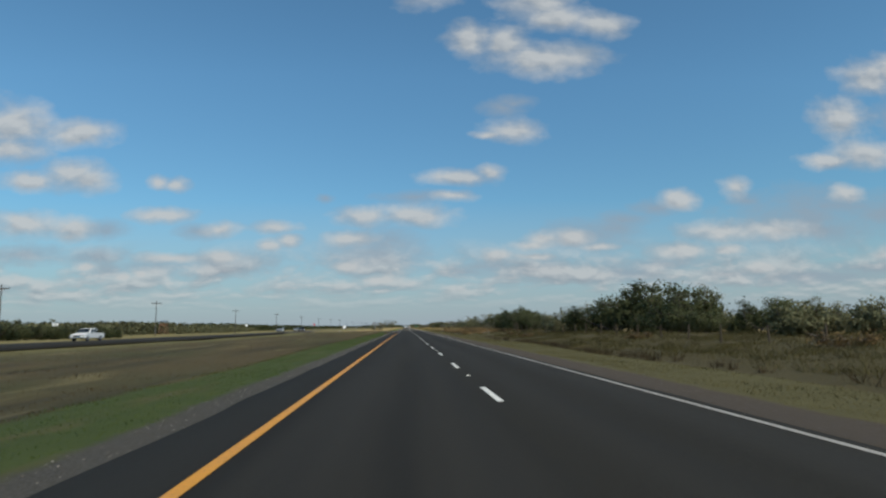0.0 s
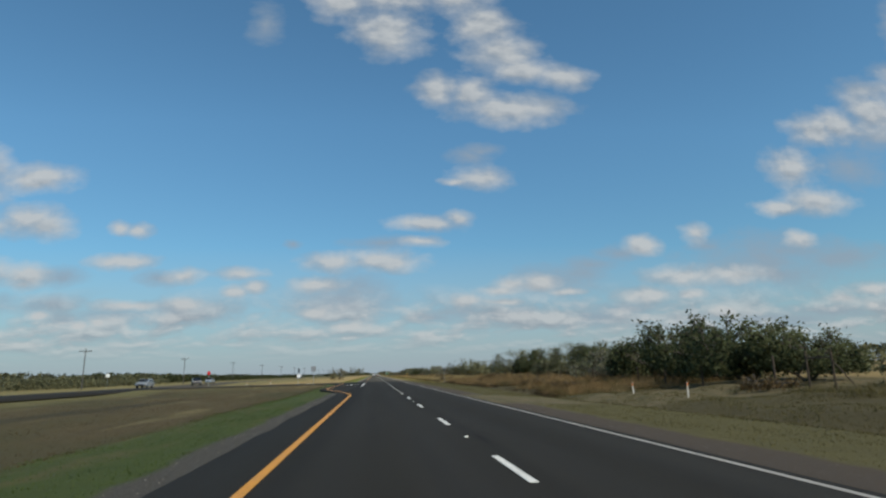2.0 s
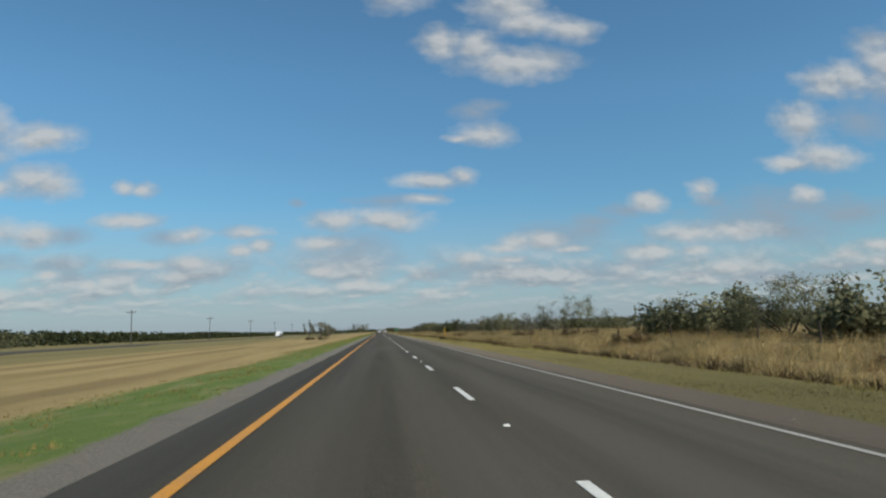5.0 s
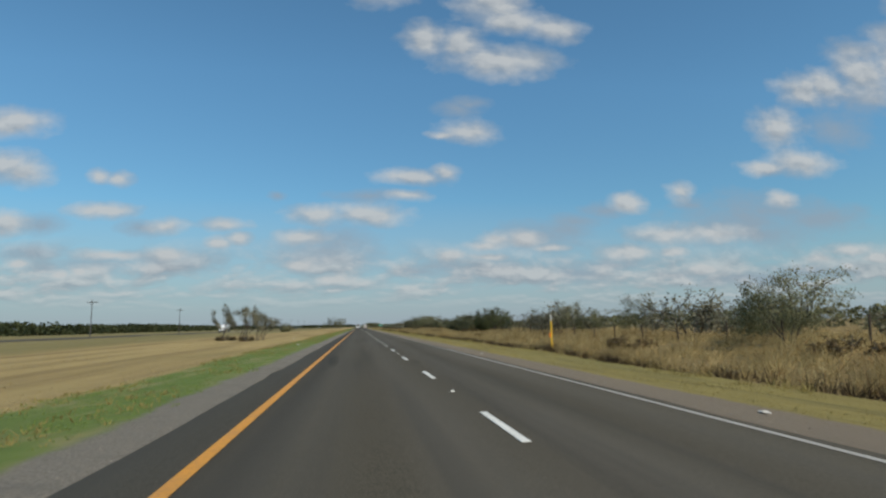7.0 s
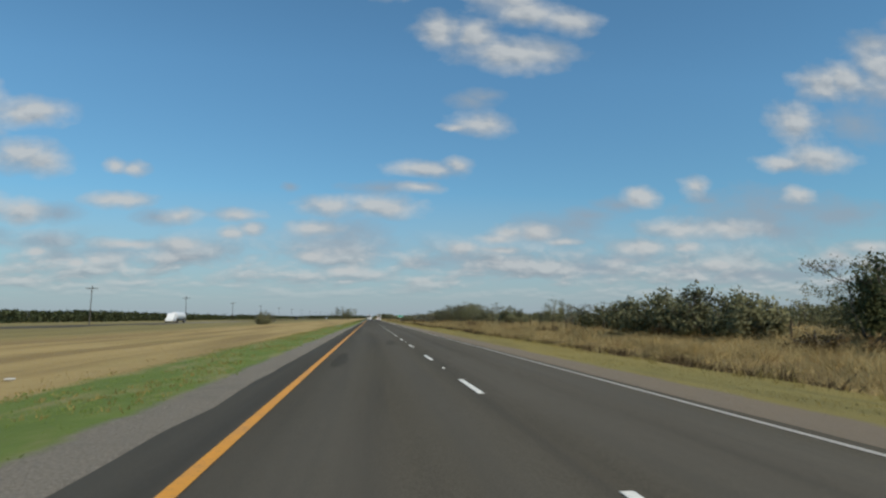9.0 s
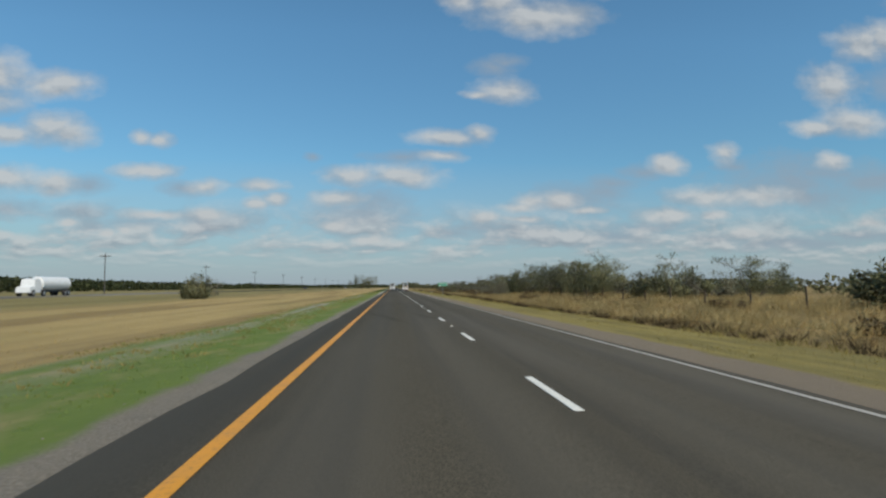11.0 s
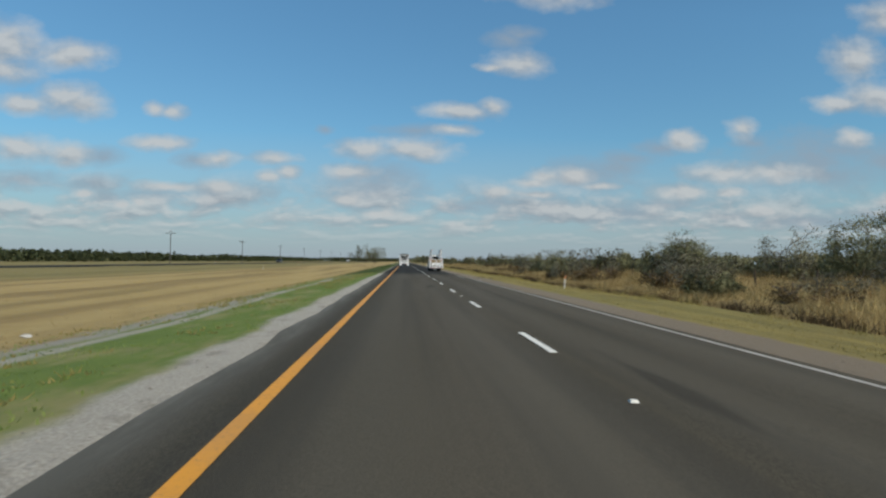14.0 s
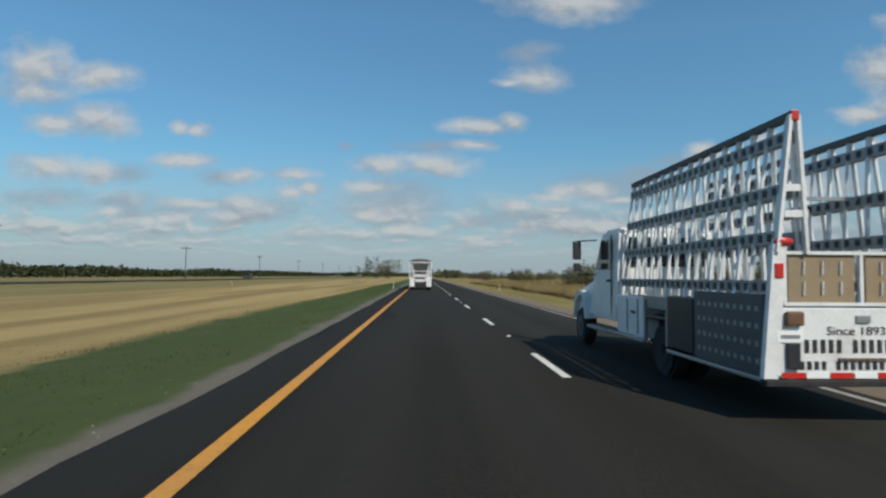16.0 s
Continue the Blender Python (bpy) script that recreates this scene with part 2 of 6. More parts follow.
def make_asphalt():
    m, nt, b = mat("asphalt", 0.95, 0.0, 0.12)
    sep = nt.nodes.new("ShaderNodeSeparateXYZ")
    nt.links.new(nt.nodes.new("ShaderNodeNewGeometry").outputs["Position"], sep.inputs[0])
    x = sep.outputs[0]
    stone, wide = grain(nt, 70, 3.0, 0.75), grain(nt, 0.35, 4.0, 0.55, (1.0, 0.12, 1.0))
    streak = grain(nt, 1.6, 3.0, 0.6, (1.0, 0.02, 1.0))
    # two wheel tracks in each lane, polished by traffic
    wheel = calc(nt, "MULTIPLY_ADD", calc(nt, "COSINE", calc(nt, "MULTIPLY", calc(nt, "ADD", x, 0.72), 4.12)), 0.5, 0.5)
    base = blend(nt, level(nt, stone, 0.3, 0.72), (0.026, 0.023, 0.017), (0.090, 0.079, 0.061))
    base = blend(nt, calc(nt, "MULTIPLY", level(nt, wide, 0.38, 0.7), 0.55), base, (0.076, 0.068, 0.058))
    base = blend(nt, calc(nt, "MULTIPLY", level(nt, streak, 0.42, 0.7), 0.55), base, (0.034, 0.032, 0.029))
    base = blend(nt, calc(nt, "MULTIPLY", wheel, 0.34), base, (0.084, 0.077, 0.066))
    # black skid and tar smears
    tar = level(nt, grain(nt, 0.45, 3.0, 0.5, (2.0, 0.2, 1.0)), 0.66, 0.72)
    base = blend(nt, calc(nt, "MULTIPLY", tar, 0.5), base, (0.022, 0.020, 0.017))
    # three pavings: fresh black up to the crossing and at the far end, an older greyer stretch between
    y = sep.outputs[1]
    old = calc(nt, "MULTIPLY", level(nt, y, 172.0, 178.0), calc(nt, "SUBTRACT", 1.0, level(nt, y, 539.0, 550.0)))
    aged = blend(nt, 1.0, base, (1.32, 1.285, 1.185), "MULTIPLY")
    aged = blend(nt, level(nt, y, 395.0, 435.0), aged, blend(nt, 1.0, aged, (0.89, 0.885, 0.865), "MULTIPLY"))
    fresh = blend(nt, 1.0, base, (0.43, 0.44, 0.45), "MULTIPLY")
    # pale dust blown in from the gravel along the left edge, most of it where the shoulder is widest
    dust = calc(nt, "MULTIPLY", level(nt, calc(nt, "MULTIPLY", x, -1.0), 3.25, 3.9), calc(nt, "MULTIPLY", level(nt, y, 440.0, 490.0), calc(nt, "SUBTRACT", 1.0, level(nt, y, 530.0, 552.0))))
    dust = calc(nt, "MULTIPLY", dust, calc(nt, "MULTIPLY_ADD", level(nt, grain(nt, 2.2, 5.0, 0.7, (1.0, 0.12, 1.0)), 0.42, 0.64), 0.5, 0.40))
    nt.links.new(blend(nt, dust, blend(nt, old, fresh, aged), (0.25, 0.228, 0.19)), b.inputs["Base Color"])
    bump(nt, b, stone, 0.5, 0.012)
    return m


def make_line(name, colour, worn):
    m, nt, b = mat(name, 0.6, 0.0, 0.4)
    f = calc(nt, "MULTIPLY", level(nt, grain(nt, 26, 4.0, 0.7), 0.5, 0.72), worn)
    broad = calc(nt, "MULTIPLY", level(nt, grain(nt, 1.2, 3.0), 0.4, 0.75), worn * 0.5)
    nt.links.new(blend(nt, broad, blend(nt, f, colour, (0.06, 0.055, 0.05)), (0.16, 0.14, 0.11)), b.inputs["Base Color"])
    return m


def make_ground():
    """Earth and grass beside the road: gravel verge, green strip, mown grass, dry field; cloud shade painted in near
    the start.
    """
    m, nt, b = mat("earth_and_grass", 0.95, 0.0, 0.2)
    sep = nt.nodes.new("ShaderNodeSeparateXYZ")
    nt.links.new(nt.nodes.new("ShaderNodeNewGeometry").outputs["Position"], sep.inputs[0])
    x, y = sep.outputs[0], sep.outputs[1]
    fine, mid, wide = grain(nt, 30, 4.0, 0.7), grain(nt, 1.3, 4.0), grain(nt, 0.12, 4.0, 0.6, (1.0, 0.35, 1.0))
    rag = grain(nt, 0.55, 4.0, 0.65)
    xe = calc(nt, "MULTIPLY_ADD", rag, 2.0, calc(nt, "SUBTRACT", x, 1.0))
    rows = grain(nt, 0.35, 3.0, 0.55, (1.0, 0.05, 1.0))
    dry = blend(nt, mid, (0.44, 0.325, 0.135), (0.31, 0.22, 0.09))
    dry = blend(nt, calc(nt, "MULTIPLY", level(nt, rows, 0.40, 0.62), 0.6), dry, (0.165, 0.11, 0.045))
    dry = blend(nt, calc(nt, "MULTIPLY", level(nt, wide, 0.5, 0.75), 0.4), dry, (0.22, 0.19, 0.065))
    # brown median grass, its tone lowered to paint cloud shade near the start
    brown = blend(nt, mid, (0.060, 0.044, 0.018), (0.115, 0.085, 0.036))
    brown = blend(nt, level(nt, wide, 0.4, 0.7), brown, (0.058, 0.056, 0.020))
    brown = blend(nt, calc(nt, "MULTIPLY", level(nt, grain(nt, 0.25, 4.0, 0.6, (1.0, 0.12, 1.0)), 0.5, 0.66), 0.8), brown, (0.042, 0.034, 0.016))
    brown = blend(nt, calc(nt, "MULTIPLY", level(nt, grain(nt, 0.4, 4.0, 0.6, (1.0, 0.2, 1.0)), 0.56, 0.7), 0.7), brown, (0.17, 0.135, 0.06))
    past_shade = calc(nt, "MAXIMUM", level(nt, y, 140.0, 205.0), level(nt, calc(nt, "MULTIPLY", xe, -1.0), 34.0, 44.0))
    field = blend(nt, past_shade, brown, dry)
    far_green = blend(nt, mid, (0.12, 0.12, 0.04), (0.18, 0.15, 0.06))
    field = blend(nt, calc(nt, "MULTIPLY", level(nt, calc(nt, "MULTIPLY", xe, -1.0), 24.0, 32.0), 0.7), field, far_green)
    green = blend(nt, mid, (0.088, 0.138, 0.026), (0.17, 0.215, 0.050))
    green = blend(nt, calc(nt, "MULTIPLY", level(nt, grain(nt, 0.8, 4.0, 0.65, (1.0, 0.45, 1.0)), 0.46, 0.66), 0.7), green, (0.28, 0.235, 0.105))
    gravel = blend(nt, level(nt, fine, 0.32, 0.7), (0.145, 0.125, 0.098), (0.265, 0.23, 0.18))
    gravel = blend(nt, calc(nt, "MULTIPLY", level(nt, mid, 0.5, 0.7), 0.45), gravel, (0.14, 0.124, 0.10))
    # gravel of the first stretch, with cloud shade painted into its tones
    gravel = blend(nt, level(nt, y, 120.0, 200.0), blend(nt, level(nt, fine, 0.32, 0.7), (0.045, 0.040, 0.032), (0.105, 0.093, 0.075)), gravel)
    gravel = blend(nt, level(nt, y, 478.0, 500.0), gravel, blend(nt, level(nt, fine, 0.32, 0.7), (0.29, 0.262, 0.217), (0.48, 0.437, 0.365)))
    gravel = blend(nt, calc(nt, "MULTIPLY", level(nt, y, 478.0, 500.0), calc(nt, "MULTIPLY", level(nt, grain(nt, 2.4, 5.0, 0.7, (1.0, 0.5, 1.0)), 0.5, 0.66), 0.55)), gravel, (0.17, 0.15, 0.118))
    # gravel turns darker again beyond y 540
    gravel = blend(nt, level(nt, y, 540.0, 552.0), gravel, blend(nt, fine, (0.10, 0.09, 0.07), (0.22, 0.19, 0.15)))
    streaks = level(nt, grain(nt, 0.30, 4.0, 0.62, (1.9, 0.16, 1.0)), 0.49, 0.59)
    outer = level(nt, calc(nt, "MULTIPLY", xe, -1.0), 5.6, 6.4)
    bare = calc(nt, "MULTIPLY", calc(nt, "MULTIPLY", streaks, outer), calc(nt, "MULTIPLY", level(nt, y, 385.0, 440.0), calc(nt, "SUBTRACT", 1.0, level(nt, y, 535.0, 560.0))))
    green = blend(nt, bare, green, blend(nt, fine, (0.20, 0.185, 0.15), (0.38, 0.35, 0.285)))
    off_trail = calc(nt, "ABSOLUTE", calc(nt, "ADD", calc(nt, "MULTIPLY_ADD", grain(nt, 0.05, 2.0, 0.5, (0.2, 1.0, 1.0)), 2.2, x), 5.7))
    trail = calc(nt, "SUBTRACT", 1.0, level(nt, calc(nt, "MULTIPLY_ADD", rag, 0.5, off_trail), 0.32, 0.62))
    trail = calc(nt, "MULTIPLY", trail, calc(nt, "MULTIPLY", level(nt, y, 395.0, 430.0), calc(nt, "SUBTRACT", 1.0, level(nt, y, 522.0, 545.0))))
    green = blend(nt, calc(nt, "MULTIPLY", trail, 0.85), green, blend(nt, fine, (0.26, 0.24, 0.195), (0.44, 0.405, 0.33)))
    mown = blend(nt, mid, (0.31, 0.245, 0.078), (0.20, 0.158, 0.048))
    mown = blend(nt, calc(nt, "MULTIPLY", level(nt, grain(nt, 1.1, 4.0, 0.65, (1.0, 0.10, 1.0)), 0.45, 0.62), 0.6), mown, (0.13, 0.105, 0.04))
    mown = blend(nt, calc(nt, "MULTIPLY", level(nt, wide, 0.45, 0.7), 0.6), mown, (0.185, 0.165, 0.058))
    # verge and green strip near the start: darker tones stand for cloud shade
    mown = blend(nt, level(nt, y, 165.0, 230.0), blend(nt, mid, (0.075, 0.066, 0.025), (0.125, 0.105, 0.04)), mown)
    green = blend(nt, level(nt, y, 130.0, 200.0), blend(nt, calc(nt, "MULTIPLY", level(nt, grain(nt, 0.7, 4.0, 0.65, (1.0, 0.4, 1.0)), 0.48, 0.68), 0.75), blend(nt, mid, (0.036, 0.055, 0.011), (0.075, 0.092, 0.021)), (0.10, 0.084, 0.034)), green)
    # the green strip turns darker again beyond y 535
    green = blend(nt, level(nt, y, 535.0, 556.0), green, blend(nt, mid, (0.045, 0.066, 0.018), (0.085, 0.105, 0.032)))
    straw = blend(nt, mid, (0.30, 0.215, 0.085), (0.17, 0.118, 0.05))
    # straw ground takes the painted cloud shade before y 150 to 205
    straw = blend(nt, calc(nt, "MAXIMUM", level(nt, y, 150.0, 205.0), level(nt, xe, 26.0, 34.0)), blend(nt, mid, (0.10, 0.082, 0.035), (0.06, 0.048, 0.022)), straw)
    left = blend(nt, level(nt, xe, -8.3, -7.5), field, green)
    verge = calc(nt, "SUBTRACT", calc(nt, "MULTIPLY_ADD", rag, 0.8, x), calc(nt, "SUBTRACT", calc(nt, "MULTIPLY", level(nt, y, 360.0, 420.0), 0.52), calc(nt, "MULTIPLY", calc(nt, "MULTIPLY", level(nt, y, 468.0, 496.0), calc(nt, "SUBTRACT", 1.0, level(nt, y, 526.0, 548.0))), 0.24)))
    left = blend(nt, level(nt, verge, -4.40, -4.12), left, gravel)
    # the soil's first tones carry the cloud shade, the second are unshaded
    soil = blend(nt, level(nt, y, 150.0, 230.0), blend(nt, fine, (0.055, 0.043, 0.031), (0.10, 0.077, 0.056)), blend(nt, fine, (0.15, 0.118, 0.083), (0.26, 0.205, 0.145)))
    right = blend(nt, level(nt, calc(nt, "MULTIPLY_ADD", rag, 0.8, x), 4.85, 5.15), soil, mown)
    right = blend(nt, level(nt, xe, 8.2, 9.0), right, straw)
    # a dirt drive that leads to the gate in the fence
    drive = calc(nt, "SUBTRACT", 1.0, level(nt, calc(nt, "ABSOLUTE", calc(nt, "SUBTRACT", calc(nt, "MULTIPLY_ADD", rag, 3.0, y), 106.5)), 4.0, 6.5))
    right = blend(nt, calc(nt, "MULTIPLY", drive, calc(nt, "SUBTRACT", 1.0, level(nt, xe, 24.0, 28.0))), right, blend(nt, level(nt, mid, 0.35, 0.6), (0.085, 0.075, 0.034), (0.15, 0.118, 0.062)))
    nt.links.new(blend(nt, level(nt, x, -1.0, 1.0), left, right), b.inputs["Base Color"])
    bump(nt, b, calc(nt, "ADD", fine, calc(nt, "MULTIPLY", mid, 2.0)), 0.7, 0.06)
    return m


ASPHALT = make_asphalt()
YELLOW = make_line("yellow_road_paint", (0.61, 0.262, 0.02), 0.45)
WHITE = make_line("white_road_paint", (0.72, 0.69, 0.61), 0.4)
EDGE = make_line("dusty_white_road_paint", (0.40, 0.365, 0.31), 0.5)
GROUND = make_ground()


# ---------------------------------------------------------------- mesh helpers
def obj(name, bm, material, parent=None, label=""):
    me = bpy.data.meshes.new(name)
    bm.to_mesh(me)
    bm.free()
    me.materials.append(material)
    ob = new(name, me)
    if parent:
        ob.parent = parent
    if label:
        ob["label"] = label
    return ob


def part(name, bm, material, parent, label=""):
    return obj(name, bm, material, parent, label)


def sheet(name, verts, tris, material, parent=None, smooth=False):
    """A mesh of triangles from arrays."""
    verts, tris = np.asarray(verts, np.float32).reshape(-1, 3), np.asarray(tris, np.int32).reshape(-1, 3)
    me = bpy.data.meshes.new(name)
    me.vertices.add(len(verts))
    me.vertices.foreach_set("co", verts.ravel())
    me.loops.add(tris.size)
    me.loops.foreach_set("vertex_index", tris.ravel())
    me.polygons.add(len(tris))
    me.polygons.foreach_set("loop_start", np.arange(0, tris.size, 3, dtype=np.int32))
    me.update(calc_edges=True)
    me.validate()
    if smooth:
        me.polygons.foreach_set("use_smooth", np.ones(len(tris), bool))
    me.materials.append(material)
    ob = new(name, me)
    if parent:
        ob.parent = parent
    return ob


def box(bm, x0, x1, y0, y1, z0, z1, bevel=0.0):
    made = bmesh.ops.create_cube(bm, size=1, matrix=Matrix.LocRotScale(((x0 + x1) / 2, (y0 + y1) / 2, (z0 + z1) / 2), None, (x1 - x0, y1 - y0, z1 - z0)))
    if bevel:
        edges = list({e for v in made["verts"] for e in v.link_edges})
        bmesh.ops.bevel(bm, geom=edges, offset=bevel, segments=2, affect="EDGES", profile=0.6)
    return bm


def bar(bm, a, b, wide, deep=None, sides=4):
    """A straight rod from a to b."""
    a, b = Vector(a), Vector(b)
    turn = (b - a).to_track_quat("Z", "Y").to_matrix().to_4x4()
    m = Matrix.Translation((a + b) / 2) @ turn
    if sides == 4:
        bmesh.ops.create_cube(bm, size=1, matrix=m @ Matrix.Diagonal((wide, deep or wide, (b - a).length, 1)))
    else:
        bmesh.ops.create_cone(bm, cap_ends=True, segments=sides, radius1=wide / 2, radius2=(deep or wide) / 2, depth=(b - a).length, matrix=m)
    return bm


def ring(bm, m, radius, width, hole=0.0, sides=20):
    bmesh.ops.create_cone(bm, cap_ends=True, segments=sides, radius1=radius, radius2=radius, depth=width, matrix=m)
    return bm


def empty(name, at, label="", category="", group="", turn=0.0):
    ob = new(name)
    ob.matrix_basis = pose(*at, 0, 0, turn)
    return tagged(ob, label, category, group)

# ---------------------------------------------------------------- ground, road and markings
def road_z(x):
    return -0.0157 * max(x, -3.7) if x < 0 else -0.0235 * min(x, 3.3)


def step(v, a, b):
    s = min(max((v - a) / (b - a), 0.0), 1.0)
    return s * s * (3 - 2 * s)


def ground_z(x, y):
    """Height of the land: shoulders, a shallow median swale, a ditch on the other side."""
    wob = noise.noise((x * 0.09, y * 0.05, 3.1)) * 0.16 + noise.noise((x * 0.5, y * 0.35, 7.7)) * 0.04
    if x < 0:
        cross = 1.0 - step(abs(y - 166.0), 8.0, 22.0)
        swale = -0.42 * step(-x, 3.9, 11.0) * (1 - step(-x, 26.0, 44.0)) * (1 - cross)
        z = 0.035 + swale + wob * step(-x, 4.5, 9.0) * (1 - 0.9 * cross)
        lane = step(y, 106.0, 128.0) * (1 - step(y, 176.0, 182.0))
        z -= 0.02 * lane * (1 - step(-x, 6.5, 8.5)) + 0.10 * cross * step(-x, 3.0, 6.0) * (1 - step(-x, 29.0, 34.0)) * (1 - step(abs(y - 168.0), 6.0, 9.0)) + 0.03 * step(-x, 30.0, 46.0)
        return z
    z = -0.10 - 0.052 * (min(x, 9.0) - 3.2) - 0.14 * step(x, 8.5, 9.4) + 0.26 * step(x, 9.5, 11.5) + 0.36 * step(x, 12.5, 20.0)
    heap = 0.26 * noise.noise((x * 0.32, y * 0.17, 11.0)) + 0.10 * noise.noise((x * 0.9, y * 0.6, 5.0))
    return z + wob * step(x, 4.4, 8.0) + heap * step(x, 9.0, 11.5) * (1 - step(x, 30.0, 45.0))


def build_ground():
    xs = [-2600, -1500, -900, -520, -320, -220, -150, -110, -85, -70]
    xs += list(np.arange(-60, -12, 3.0)) + list(np.arange(-12, -3.5, 0.5)) + [-3.0, -1.5, 0.0, 1.5, 2.9]
    xs += list(np.arange(3.3, 14.0, 0.45)) + list(np.arange(14.5, 40, 3.0)) + [46, 60, 80, 110, 150, 220, 320, 520, 900, 1500, 2600]
    ys = [-1500, -700, -300, -120, -50] + list(np.arange(-20, 700, 2.5)) + [720, 760, 820, 900, 1000, 1150, 1350, 1650, 2100, 2800, 3700, 4900]
    verts, tris = [], []
    for y in ys:
        for x in xs:
            under = -0.10 if -3.7 < x < 3.2 else 0.0
            z = (road_z(x) + under) if under else ground_z(x, min(y, 720))
            if abs(x) > 200 or y > 1200:
                z = min(z, 0.0)
            verts.append((x, y, z))
    n = len(xs)
    for j in range(len(ys) - 1):
        for i in range(n - 1):
            a = j * n + i
            tris += [(a, a + 1, a + n + 1), (a, a + n + 1, a + n)]
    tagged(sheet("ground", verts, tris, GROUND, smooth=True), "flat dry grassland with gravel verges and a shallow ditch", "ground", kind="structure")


def slab(name, outline, material, label, category, deep=0.12):
    """A pavement from a closed outline of (x, y), laid on the road's cross-fall."""
    bm = bmesh.new()
    top = [bm.verts.new((x, y, road_z(x) if x > -7 else 0.058 - 0.0008 * (-x - 6.3))) for x, y in outline]
    face = bm.faces.new(top)
    if face.normal.z < 0:
        face.normal_flip()
    low = bmesh.ops.extrude_face_region(bm, geom=[face])
    bmesh.ops.translate(bm, verts=[v for v in low["geom"] if isinstance(v, bmesh.types.BMVert)], vec=(0, 0, 0.0))
    bmesh.ops.translate(bm, verts=top, vec=(0, 0, -deep))
    bmesh.ops.recalc_face_normals(bm, faces=bm.faces)
    bmesh.ops.triangulate(bm, faces=bm.faces)
    return tagged(obj(name, bm, material), label, category, kind="structure")


def build_road():
    """The carriageway: one long strip with ragged edges, a crown line at the lane dashes."""
    ys = list(np.arange(-80, 720, 1.6)) + list(np.arange(720, 3600, 60.0))
    verts, tris = [], []
    for y in ys:
        le = -3.80 - 0.22 * (1 - step(y, 120, 240)) + 0.10 * noise.noise((0.0, y * 0.35, 1.0)) + 0.05 * noise.noise((0.0, y * 1.7, 1.0))
        re = 3.16 + 0.07 * noise.noise((9.0, y * 0.35, 1.0)) + 0.04 * noise.noise((9.0, y * 1.7, 1.0))
        for x, drop in ((le - 0.05, 0.09), (le, 0.0), (-1.6, 0.0), (0.0, 0.0), (1.5, 0.0), (re, 0.0), (re + 0.05, 0.09)):
            verts.append((x, y, road_z(x) - drop))
    for j in range(len(ys) - 1):
        for i in range(6):
            a = j * 7 + i
            tris += [(a, a + 1, a + 8), (a, a + 8, a + 7)]
    tagged(sheet("road", verts, tris, ASPHALT), "dark asphalt carriageway with two lanes and narrow shoulders", "road", kind="structure")


def strip(name, points, half, material, label, lift=0.006):
    """A painted line along points (x, y)."""
    bm = bmesh.new()
    row = []
    for n, (x, y) in enumerate(points):
        a, b = points[max(n - 1, 0)], points[min(n + 1, len(points) - 1)]
        d = Vector((b[0] - a[0], b[1] - a[1])).normalized()
        row.append([bm.verts.new((x + s * d.y * half, y - s * d.x * half, road_z(x + s * d.y * half) + lift)) for s in (-1, 1)])
    for (a, b), (c, d) in zip(row, row[1:]):
        bm.faces.new((a, b, d, c))
    bmesh.ops.recalc_face_normals(bm, faces=bm.faces)
    for f in bm.faces:
        if f.normal.z < 0:
            f.normal_flip()
    return tagged(obj(name, bm, material), label, "road marking", kind="structure")


build_ground()
build_road()
GAP = 7.313   # from one lane dash to the next
DASH = 2.096
FIRST = 9.04 - GAP * 3


def bend(y):
    """Where the yellow line swings out for the turn lane."""
    return -3.05 - 2.80 * (step(y, 109.5, 131.0) ** 0.98)


strip("yellow_edge_line", [(-3.05, y) for y in np.arange(-80, 108, 4.0)] + [(bend(y), y) for y in np.arange(108, 161, 1.0)], 0.062, YELLOW, "yellow painted edge line that swings out for the turn lane")
strip("yellow_edge_line", [(-3.05, y) for y in list(np.arange(180, 720, 6.0)) + list(np.arange(720, 3500, 80.0))], 0.066, YELLOW, "solid yellow painted edge line on dark asphalt")
strip("white_edge_line", [(2.90, y) for y in list(np.arange(-80, 720, 6.0)) + list(np.arange(720, 3500, 80.0))], 0.050, EDGE, "thin dusty white painted edge line on asphalt")
strip("turn_lane_line", [(-2.97, y) for y in np.arange(138.4, 159.5, 1.5)], 0.105, WHITE, "broad white painted line between through lane and turn lane")


